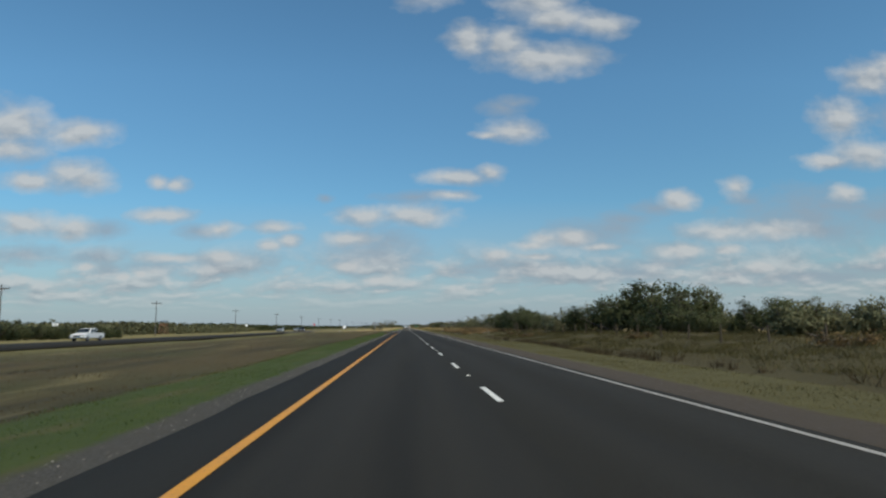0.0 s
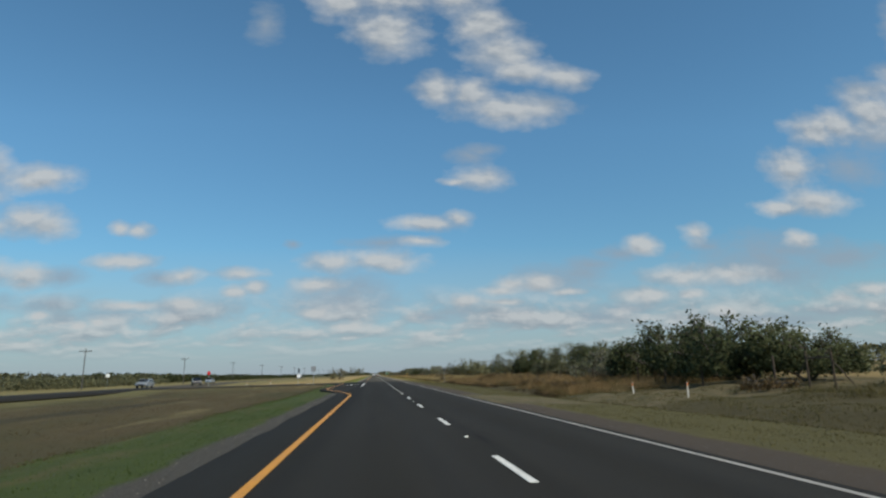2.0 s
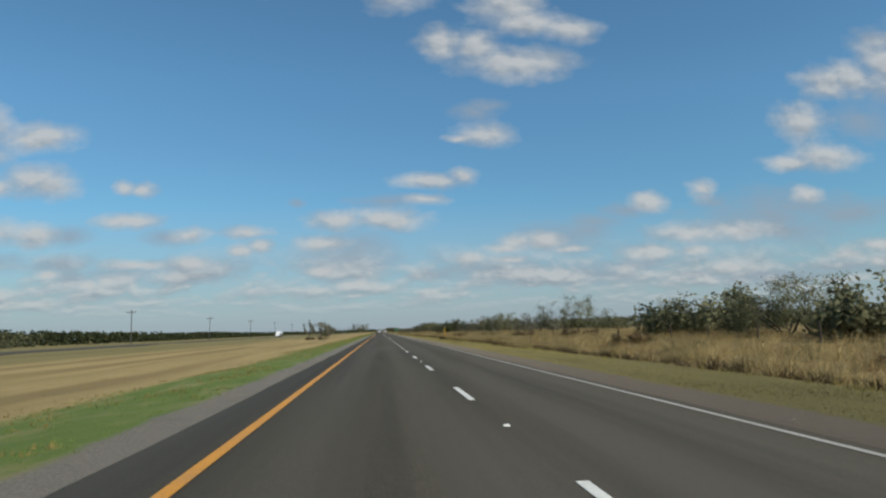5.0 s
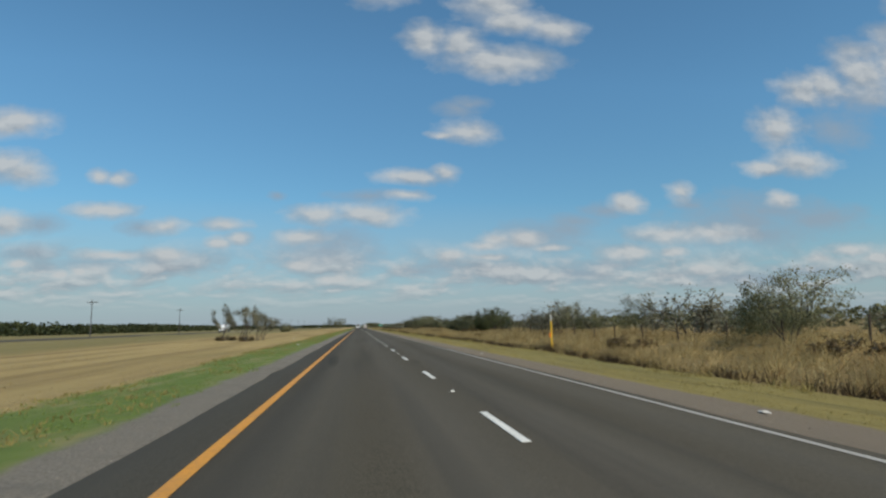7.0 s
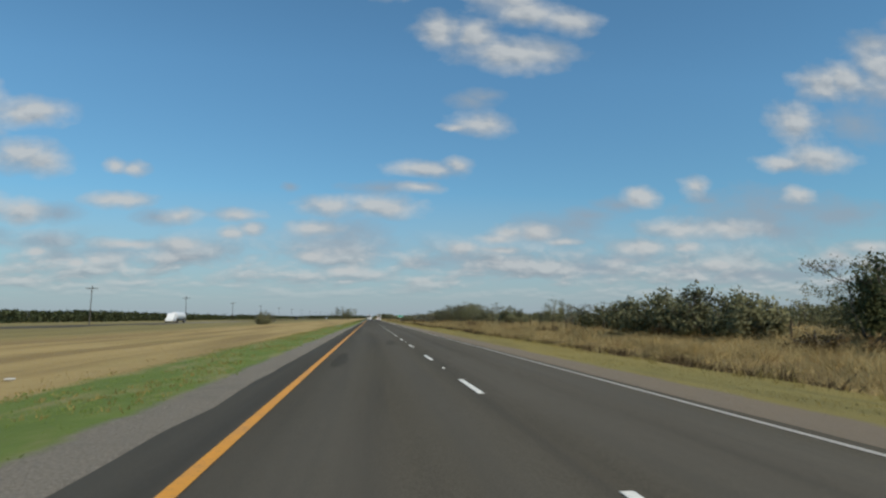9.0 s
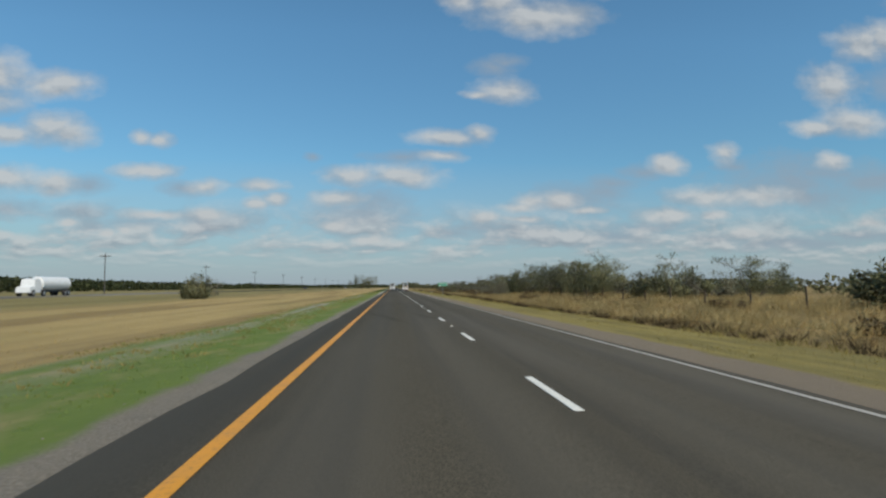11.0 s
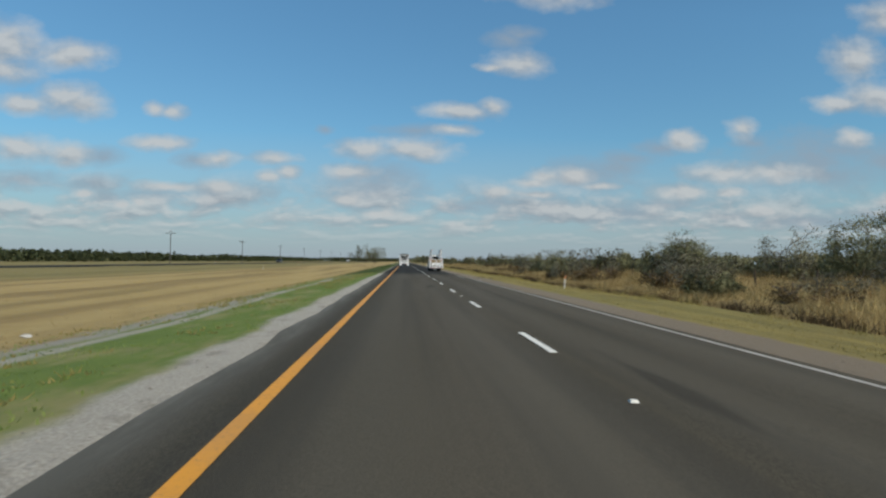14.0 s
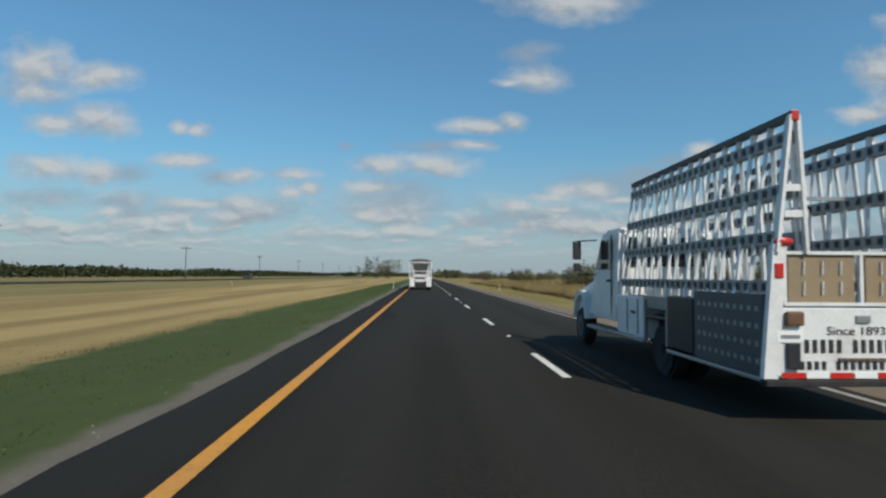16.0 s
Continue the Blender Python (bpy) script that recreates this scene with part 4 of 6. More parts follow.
def leaves(r, centres, per, radius, size, squash=0.8, heart=None):
    """Small diamond leaves strewn round the twig ends, their upper sides away from the crown's heart (or upward)."""
    c = np.repeat(np.array(centres), per, 0)
    off = r.normal(0, 1, c.shape)
    off *= (radius * r.random((len(c), 1)) ** 0.6) / (np.linalg.norm(off, axis=1, keepdims=True) + 1e-9)
    off[:, 2] *= squash
    c = c + off
    c = c[c[:, 2] > 0.06]
    a, b = r.normal(0, 1, c.shape), r.normal(0, 1, c.shape)
    a /= np.linalg.norm(a, axis=1, keepdims=True)
    b = np.cross(a, b)
    b /= np.linalg.norm(b, axis=1, keepdims=True)
    out = c - np.array(heart) if heart is not None else np.tile([0.0, 0.0, 1.0], (len(c), 1))
    b *= np.where((np.cross(a, b) * out).sum(1, keepdims=True) < 0, 1.0, -1.0)
    s = size * r.uniform(0.6, 1.4, (len(c), 1))
    v = np.stack([c - a * s, c + b * s * 0.55, c + a * s, c - b * s * 0.55], 1).reshape(-1, 3)
    k = np.arange(len(c))[:, None] * 4
    return v, np.concatenate([k + [0, 1, 2], k + [0, 2, 3]])


def round_off(me, out, r, stray=0.45):
    """Turns the leaves' shading normals outward with the crown, so that it is lit as one soft mass."""
    out = np.asarray(out, float) / (np.linalg.norm(out, axis=1, keepdims=True) + 1e-9)
    out = out + np.repeat(r.normal(0, stray, (len(out) // 4, 3)), 4, 0)
    out /= np.linalg.norm(out, axis=1, keepdims=True) + 1e-9
    me.polygons.foreach_set("use_smooth", np.ones(len(me.polygons), bool))
    me.normals_split_custom_set_from_vertices(out.tolist())


def tree(name, seed, tall, stems, tilt, depth, forks, spread, per, radius, size, leaf, bark, label, category, thick=0.09, low=False, most=5000):
    """One tree or bush with its foot at the origin: trunk and limbs, and a crown of single leaves."""
    w = Wood(seed)
    for n in range(stems):
        q = math.tau * (n + w.r.random() * 0.7) / stems
        way = np.array([math.cos(q) * tilt, math.sin(q) * tilt, 1.0]) + w.r.normal(0, 0.1, 3)
        w.grow(np.array([math.cos(q) * 0.12, math.sin(q) * 0.12, -0.1]), way, tall * (0.30 if depth > 2 else 0.42) * w.r.uniform(0.8, 1.15), thick * w.r.uniform(0.7, 1.1), depth, spread, 0.02, forks)
    v = np.array(w.v)
    tips = np.array([t for t, _ in w.tips])
    scale = tall / max(tips[:, 2].max(), 0.1)
    v *= scale
    tips *= scale
    top = tagged(new(name), label, category)
    trunk = sheet("trunk", v, w.t, bark, top)
    if depth < 2:
        trunk["kind"] = "stuff"
    if low:
        tips = np.concatenate([tips, tips * [1.06, 1.06, 0.68], tips * [0.98, 0.98, 0.38]])
    if per:
        want = max(len(tips) * per, 1)
        if want > most:
            # fewer but larger leaves, so that the crown stays as full
            size *= (want / most) ** 0.24
            per = max(most // len(tips), 1)
            tips = tips[w.r.permutation(len(tips))[:most]]
        lv, lt = leaves(w.r, tips, per, radius, size, heart=(0, 0, tall * 0.35))
        crown = sheet("crown", lv, lt, leaf, top)
        round_off(crown.data, lv - np.array([0, 0, tall * 0.35]), w.r)
    return top


KINDS = {
    "oak": [tree("live_oak", s, 4.6, 4, 0.75, 3, 3, 0.55, 34, 0.62, 0.085, LEAF_DARK, BARK, "dense dark green live oak with a broad ragged crown", "tree", 0.11, True, 8500) for s in (1, 2)],
    "mesquite": [tree("mesquite_tree", s, 4.6, 4, 0.6, 4, 2, 0.60, 17, 0.55, 0.055, LEAF_OLIVE, BARK, "ragged olive mesquite tree with crooked grey limbs", "tree", 0.06, True, 6500) for s in (3, 4, 5)],
    "bare": [tree("bare_tree", s, 5.0, 5, 0.55, 4, 2, 0.50, 14, 0.40, 0.050, LEAF_GREY, BARK, "thin grey tree with bare twigs and few leaves", "tree", 0.045, True, 3500) for s in (6, 7)],
    "sparse": [tree("sparse_tree", s, 5.0, 3, 0.32, 4, 2, 0.45, 40, 0.55, 0.045, LEAF_GREY, BARK, "sparse half-bare tree with thin dark trunks", "tree", 0.075, False, 9000) for s in (21, 22, 23)],
    "bush": [tree("brush_bush", s, 2.6, 6, 0.9, 2, 3, 0.55, 40, 0.40, 0.070, LEAF_OLIVE, BARK, "rounded olive brush bush in dry grass", "bush", 0.05, True, 5000) for s in (8, 9)],
    "grey": [tree("grey_brush", s, 2.7, 6, 0.8, 3, 2, 0.6, 12, 0.34, 0.060, LEAF_GREY, TWIG, "thin grey-brown brush bush with bare twigs", "bush", 0.045, True, 2400) for s in (10, 12)],
    "scrub": [tree("low_scrub", s, 1.1, 7, 1.1, 1, 4, 0.6, 60, 0.30, 0.045, LEAF_BROWN, TWIG, "low brown scrub in the tall grass", "bush", 0.03, True, 1300) for s in (13, 14)],
    "thicket": [tree("thicket_bush", s, 2.9, 5, 0.8, 2, 3, 0.55, 20, 0.45, 0.085, LEAF_OLIVE, BARK, "hazy olive bush in the thicket behind the fence", "bush", 0.045, True, 1300) for s in (31, 32, 33)],
}
used = {k: 0 for k in KINDS}
pick = random.Random(5)


def plant(kind, x, y, size=1.0, wide=1.0):
    """Puts a copy of one of the kinds at a place; the first of each is moved there itself."""
    kinds = KINDS[kind]
    n = used[kind]
    used[kind] += 1
    src = kinds[n % len(kinds)]
    m = pose(x, y, ground_z(x, min(y, 700)) - 0.03, 0, 0, pick.uniform(0, 360)) @ Matrix.Diagonal((size * wide, size * wide, size, 1))
    if n < len(kinds):
        src.matrix_basis = m
    else:
        copy_thing(src, m @ Matrix.Diagonal(tuple(1 / s for s in src.scale) + (1,)))


# dark oaks in place of paler brush, to give the tone of cloud shade
for kind, x, y, size, wide in (("oak", 26.0, 52.0, 0.46, 1.4), ("oak", 27.0, 60.0, 0.72, 1.4), ("oak", 28.0, 44.0, 0.62, 1.4), ("bush", 25.0, 38.0, 0.9, 1.4), ("bush", 30.0, 36.0, 1.0, 1.4), ("oak", 25.0, 56.0, 0.6, 1.3)):
    plant(kind, x, y, size, wide)
# the brush along the fence, from the start of the drive on
for kind, x, y, size, wide in (
    ("oak", 28.0, 58.0, 1.05, 0.9), ("oak", 30.0, 50.0, 0.55, 0.9), ("mesquite", 31.5, 44.0, 0.62, 1.0), ("oak", 28.3, 67.0, 1.35, 1.15), ("oak", 24.0, 69.5, 1.05, 1.1),
    ("oak", 25.5, 75.0, 0.95, 1.1), ("bush", 22.0, 82.0, 1.2, 1.3), ("mesquite", 27.0, 88.0, 0.9, 1.1), ("bush", 24.0, 97.0, 1.15, 1.3), ("oak", 21.0, 109.5, 0.88, 1.1),
    ("oak", 23.5, 116.0, 0.82, 1.15), ("bush", 21.0, 124.0, 1.15, 1.3), ("bush", 22.0, 134.0, 1.05, 1.4), ("grey", 20.0, 128.0, 1.0, 1.2)):
    plant(kind, x, y, size, wide)
for kind, x, y, size, wide in (
    ("oak", 21.2, 118.0, 1.05, 1.0), ("oak", 23.0, 122.0, 0.9, 1.2), ("oak", 22.6, 106.5, 0.62, 1.2), ("mesquite", 22.0, 127.0, 0.95, 1.2), ("mesquite", 24.0, 140.0, 0.9, 1.2), ("bush", 21.6, 150.0, 1.05, 1.3), ("mesquite", 29.0, 158.0, 1.1, 1.2),
    ("oak", 30.0, 164.0, 0.95, 1.1), ("mesquite", 26.5, 170.0, 0.85, 1.2), ("mesquite", 28.7, 183.0, 1.1, 1.2), ("bush", 25.0, 190.0, 1.1, 1.3), ("bush", 22.0, 208.0, 1.25, 1.3), ("mesquite", 22.5, 214.5, 0.8, 1.2), ("bush", 22.0, 222.0, 1.3, 1.4),
    ("bare", 29.0, 196.0, 0.8, 1.1), ("mesquite", 24.0, 214.0, 0.75, 1.2), ("bush", 22.0, 226.0, 0.95, 1.3), ("bare", 27.0, 236.0, 0.7, 1.2)):
    plant(kind, x, y, size, wide)
for kind, x, y, size, wide in (
    ("mesquite", 27.5, 268.5, 1.2, 1.1), ("grey", 22.5, 266.0, 1.0, 1.4), ("grey", 24.0, 272.0, 1.0, 1.4), ("mesquite", 18.6, 277.0, 0.78, 0.95), ("mesquite", 20.5, 281.0, 0.72, 1.0),
    ("bare", 25.0, 286.0, 0.8, 1.2), ("grey", 23.0, 292.0, 1.3, 1.4), ("mesquite", 23.8, 300.0, 0.8, 1.2), ("mesquite", 25.0, 315.0, 0.6, 1.2), ("bare", 23.5, 322.0, 0.8, 1.1), ("mesquite", 23.0, 319.5, 0.72, 1.0), ("mesquite", 24.5, 325.0, 0.85, 1.2), ("grey", 22.0, 318.0, 1.2, 1.5), ("grey", 22.0, 325.0, 1.1, 1.5),
    ("bush", 18.0, 361.0, 1.05, 1.2), ("bush", 18.2, 357.5, 1.15, 1.1), ("bush", 18.6, 354.0, 1.15, 1.1), ("bush", 18.5, 350.5, 1.0, 1.0), ("mesquite", 19.5, 344.0, 0.85, 1.0), ("oak", 18.6, 340.0, 0.80, 0.95), ("mesquite", 21.5, 346.5, 0.75, 1.0)):
    plant(kind, x, y, size, wide)
for kind, x, y, size, wide in (
    ("bush", 20.0, 372.0, 1.0, 1.3), ("grey", 23.0, 384.0, 1.0, 1.3), ("mesquite", 24.0, 400.0, 0.8, 1.1), ("bush", 21.0, 414.0, 1.0, 1.3), ("mesquite", 25.0, 432.0, 0.75, 1.1),
    ("mesquite", 25.0, 446.0, 0.95, 1.2), ("mesquite", 22.5, 458.0, 0.95, 1.1), ("bare", 20.5, 464.0, 0.9, 1.1), ("mesquite", 27.6, 475.0, 1.05, 1.2), ("mesquite", 19.0, 479.0, 0.9, 1.1),
    ("mesquite", 24.6, 489.0, 1.0, 1.1), ("grey", 15.5, 486.0, 1.1, 1.3), ("mesquite", 17.5, 494.0, 0.78, 1.1), ("mesquite", 22.0, 503.0, 0.95, 1.2)):
    plant(kind, x, y, size, wide)
for kind, x, y, size, wide in (
    ("mesquite", 21.0, 516.0, 0.85, 1.0), ("mesquite", 22.5, 521.0, 0.82, 1.0), ("bare", 23.0, 528.0, 0.75, 1.1), ("mesquite", 20.4, 536.0, 0.78, 1.1), ("mesquite", 24.3, 546.0, 0.82, 1.2),
    ("bush", 21.0, 540.0, 1.1, 1.2), ("grey", 18.0, 551.0, 1.0, 1.3), ("bush", 14.5, 556.0, 0.85, 1.2), ("mesquite", 21.0, 575.0, 0.66, 1.2), ("bare", 20.0, 587.0, 0.62, 1.2), ("bush", 22.0, 600.0, 1.0, 1.3)):
    plant(kind, x, y, size, wide)
for kind, x, y, size, wide in (
    ("mesquite", 19.5, 452.0, 1.0, 1.3), ("mesquite", 22.0, 466.0, 0.98, 1.3), ("mesquite", 24.0, 471.0, 1.0, 1.2), ("mesquite", 20.5, 484.0, 1.05, 1.2), ("mesquite", 25.5, 480.0, 1.0, 1.2), ("mesquite", 22.5, 476.0, 1.0, 1.1),
    ("mesquite", 27.0, 498.0, 1.1, 1.3), ("mesquite", 26.0, 510.0, 1.0, 1.3), ("oak", 26.5, 176.0, 1.0, 1.2), ("mesquite", 24.0, 178.0, 1.05, 1.2), ("mesquite", 33.0, 190.0, 1.2, 1.2), ("oak", 29.0, 152.0, 1.0, 1.3), ("oak", 25.5, 146.0, 0.85, 1.3)):
    plant(kind, x, y, size, wide)
# brush beyond the far carriageway at the start of the drive
for n in range(18):
    u = n / 17
    plant("oak", -66.0 + 20.0 * u * 0.55 + pick.uniform(-1.5, 1.5), 84 + 24 * u + pick.uniform(-3, 3), (1.25 - 0.55 * u) * (0.62 if n % 3 == 1 else 0.52), 1.3)
# thickets behind the first row, and scrub in the grass
for n in range(64):
    y = 40 + n * 9.6 + pick.uniform(-4, 4)
    if 96 < y < 118 or 203 < y < 262 or 326 < y < 364 or 382 < y < 388:
        continue
    plant("thicket", pick.uniform(31, 44), y, pick.uniform(0.75, 1.05), 1.35)
for n in range(34):
    plant("grey" if n % 3 == 0 else "bush", pick.uniform(20.0, 26.0) if n % 2 else pick.uniform(24, 32), 440 + n * 3.6 + pick.uniform(-2, 2), pick.uniform(0.65, 0.95), 1.4)
for n in range(30):
    plant(("grey", "scrub", "grey", "bush", "scrub")[n % 5], pick.uniform(12.0, 18.5), 478 + n * 3.1 + pick.uniform(-2, 2), pick.uniform(0.42, 0.72) * (1.6 if n % 5 in (1, 4) else 1.0), 1.4)
for n in range(36):
    plant("scrub", pick.uniform(11.5, 18.0), 30 + n * 17.0 + pick.uniform(-6, 6), pick.uniform(0.5, 0.8), 1.3)
for n in range(26):
    plant("thicket", pick.uniform(17, 32), 620 + n * 13 + pick.uniform(-5, 5), pick.uniform(0.8, 1.2), 1.5)
# clumps standing in the median and by the far carriageway
for kind, x, y, size, wide in (("sparse", -19.2, 331.2, 0.97, 0.62), ("sparse", -15.9, 328.6, 0.86, 0.75), ("sparse", -17.0, 331.5, 0.90, 0.7), ("sparse", -15.2, 333.5, 0.84, 0.75), ("sparse", -15.0, 337.0, 0.70, 0.8), ("scrub", -19.0, 332.0, 0.8, 1.0), ("scrub", -16.0, 329.5, 0.7, 1.1),
                               ("bush", -28.4, 472.0, 1.35, 0.75), ("bare", -29.5, 474.0, 0.72, 0.8), ("grey", -27.6, 473.0, 1.1, 0.8), ("mesquite", -27.5, 872.0, 2.6, 0.9), ("mesquite", -22.0, 880.0, 2.4, 0.9)):
    plant(kind, x, y, size, wide)


def belt(name, pts, tall, deep, n, size, leaf, label):
    """A far wood: many clumps of leaves heaped along a line."""
    r = np.random.default_rng(int(abs(pts[0][1])) + 3)
    pts = np.array(pts, float)
    s = r.random(n) * (len(pts) - 1)
    i = s.astype(int)
    at = pts[i] + (pts[i + 1] - pts[i]) * (s - i)[:, None]
    along = at[:, 1] + at[:, 0] * 0.3
    crest = np.array([0.72 + 0.26 * noise.noise((q * 0.035, 0.5, 0)) + 0.20 * noise.noise((q * 0.11, 2.5, 0)) for q in along]) * tall
    c = np.stack([at[:, 0] + r.normal(0, deep, n), at[:, 1] + r.normal(0, deep * 0.4, n), np.maximum(crest, 0.4) * r.random(n) ** 0.7], -1)
    v, t = leaves(r, c, 9, size * 2.2, size, 0.7)
    wood = sheet(name, v, t, leaf)
    round_off(wood.data, np.tile([0.0, 0.0, 1.0], (len(v), 1)), r, 0.8)
    return tagged(wood, label, "trees", kind="stuff")


belt("far_trees", [(-92, 60), (-88, 130), (-96, 200), (-90, 270), (-110, 360)], 4.4, 6.0, 6500, 0.36, LEAF_OLIVE, "distant olive brush and trees beyond the far carriageway")
belt("far_trees", [(-74, 190), (-78, 250), (-90, 330)], 2.6, 3.0, 2000, 0.20, LEAF_OLIVE, "distant olive scrub along the far verge")
belt("far_trees", [(-120, 330), (-112, 480), (-118, 620), (-124, 800), (-118, 1000), (-122, 1300)], 5.2, 6.0, 9500, 0.46, LEAF_DARK, "long dark belt of trees behind the hay field")
belt("far_trees", [(-100, 1250), (-60, 1500), (-14, 1650)], 7.0, 8.0, 1500, 0.8, LEAF_DARK, "dark trees on the horizon")
belt("far_trees", [(16, 900), (20, 1200), (14, 1700)], 6.0, 5.0, 1600, 0.6, LEAF_OLIVE, "distant roadside trees")
belt("far_trees", [(60, 20), (58, 200), (64, 400), (58, 640), (60, 900)], 3.2, 6.0, 9000, 0.24, LEAF_OLIVE, "olive-brown thicket behind the roadside trees")

# ---------------------------------------------------------------- materials of vehicles and street furniture
BODY_WHITE = paint("white_vehicle_paint", (0.72, 0.72, 0.71), 0.35, 0.0, 0.35, 3.0, (0.30, 0.27, 0.23))
BODY_SILVER = paint("silver_vehicle_paint", (0.42, 0.44, 0.46), 0.32, 0.5, 0.2, 3.0)
BODY_DARK = paint("dark_blue_vehicle_paint", (0.022, 0.026, 0.034), 0.28, 0.0, 0.2, 3.0)
BODY_RED = paint("red_vehicle_paint", (0.38, 0.035, 0.02), 0.35, 0.0, 0.2, 3.0)
STEEL = paint("galvanised_steel", (0.42, 0.43, 0.43), 0.42, 0.75, 0.3, 8.0, (0.15, 0.14, 0.13))
ALUMINIUM = paint("aluminium_rack", (0.76, 0.77, 0.77), 0.40, 0.12, 0.25, 10.0, (0.25, 0.24, 0.22))
DULL = paint("dull_aluminium_rail", (0.33, 0.34, 0.35), 0.5, 0.6, 0.4, 12.0, (0.10, 0.10, 0.10))
SKIRT = paint("dark_checker_plate", (0.085, 0.095, 0.105), 0.5, 0.3, 0.4, 9.0, (0.05, 0.05, 0.05))
RUBBER = paint("black_rubber", (0.016, 0.016, 0.017), 0.85, 0.0, 0.4, 9.0, (0.07, 0.06, 0.05))
BLACK = paint("black_plastic", (0.018, 0.018, 0.020), 0.5, 0.0, 0.3, 9.0, (0.08, 0.07, 0.06))
CHROME = paint("chrome", (0.75, 0.75, 0.75), 0.15, 1.0, 0.1, 9.0)
RED = paint("red_reflector", (0.50, 0.022, 0.018), 0.3, 0.0, 0.15, 9.0)
WHITE_BAND = paint("white_reflector", (0.80, 0.80, 0.78), 0.4, 0.0, 0.15, 9.0)
RUSTY = paint("rusty_brown_metal", (0.16, 0.085, 0.045), 0.7, 0.2, 0.5, 14.0, (0.05, 0.035, 0.025))
INK = paint("black_lettering", (0.022, 0.022, 0.024), 0.5, 0.0, 0.1, 9.0)
SIGN_GREEN = paint("green_sign_sheeting", (0.006, 0.19, 0.105), 0.45, 0.0, 0.12, 5.0, (0.05, 0.16, 0.10))
SIGN_WHITE = paint("white_sign_sheeting", (0.74, 0.75, 0.73), 0.45, 0.0, 0.12, 5.0)
SIGN_RED = paint("red_sign_sheeting", (0.52, 0.02, 0.02), 0.45, 0.0, 0.12, 5.0)
SIGN_BACK = paint("grey_sign_back", (0.27, 0.28, 0.29), 0.5, 0.5, 0.3, 5.0)
YELLOW_PLASTIC = paint("yellow_plastic", (0.72, 0.42, 0.02), 0.5, 0.0, 0.2, 8.0)
ORANGE = paint("orange_reflector", (0.75, 0.20, 0.02), 0.4, 0.0, 0.1, 8.0)
POST_WHITE = paint("white_plastic_post", (0.52, 0.50, 0.45), 0.5, 0.0, 0.3, 8.0)
TIMBER = make_bark("weathered_timber", (0.035, 0.026, 0.020), (0.11, 0.085, 0.062))
PLY = paint("tan_plywood", (0.27, 0.20, 0.12), 0.7, 0.0, 0.5, 4.0, (0.17, 0.12, 0.075))
TARP = paint("grey_tarpaulin", (0.10, 0.10, 0.10), 0.7, 0.0, 0.4, 5.0, (0.04, 0.04, 0.04))


GLASS_DARK = paint("tinted_window", (0.012, 0.015, 0.018), 0.08, 0.0, 0.1, 9.0, (0.06, 0.06, 0.06), 0.8)


def prism(bm, outline, x0, x1, inset=0.0):
    """A body from a side outline of (y, z), from x0 to x1; inset narrows its upper points."""
    rows = []
    zs = [z for _, z in outline]
    lo, hi = min(zs), max(zs)
    for x, s in ((x0, 1), (x1, -1)):
        rows.append([bm.verts.new((x + s * inset * (z - lo) / (hi - lo), y, z)) for y, z in outline])
    bm.faces.new(rows[0])
    bm.faces.new(rows[1][::-1])
    for a, b, c, d in zip(rows[0], rows[0][1:] + rows[0][:1], rows[1][1:] + rows[1][:1], rows[1]):
        bm.faces.new((a, d, c, b))
    bmesh.ops.recalc_face_normals(bm, faces=bm.faces)
    return bm


def soften(bm, offset=0.02, segments=2):
    bmesh.ops.bevel(bm, geom=[e for e in bm.edges if e.calc_face_angle(0) > 0.35], offset=offset, segments=segments, affect="EDGES", clamp_overlap=True)
    return bm


def wheel(top, x, y, r, w, rim_mat=DULL):
    """A tyre with its rim and hub, turning about x."""
    bm = bmesh.new()
    m = pose(x, y, r, 0, 90, 0)
    ring(bm, m, r, w, sides=24)
    soften(bm, r * 0.12)
    tyre = part("wheel", bm, RUBBER, top)
    s = -1 if x < 0 else 1
    bm = bmesh.new()
    ring(bm, pose(x + s * w * 0.44, y, r, 0, 90, 0), r * 0.58, w * 0.2, sides=18)
    ring(bm, pose(x + s * w * 0.52, y, r, 0, 90, 0), r * 0.22, w * 0.2, sides=10)
    part("rim", bm, rim_mat, tyre, "dull steel rim")
    return tyre


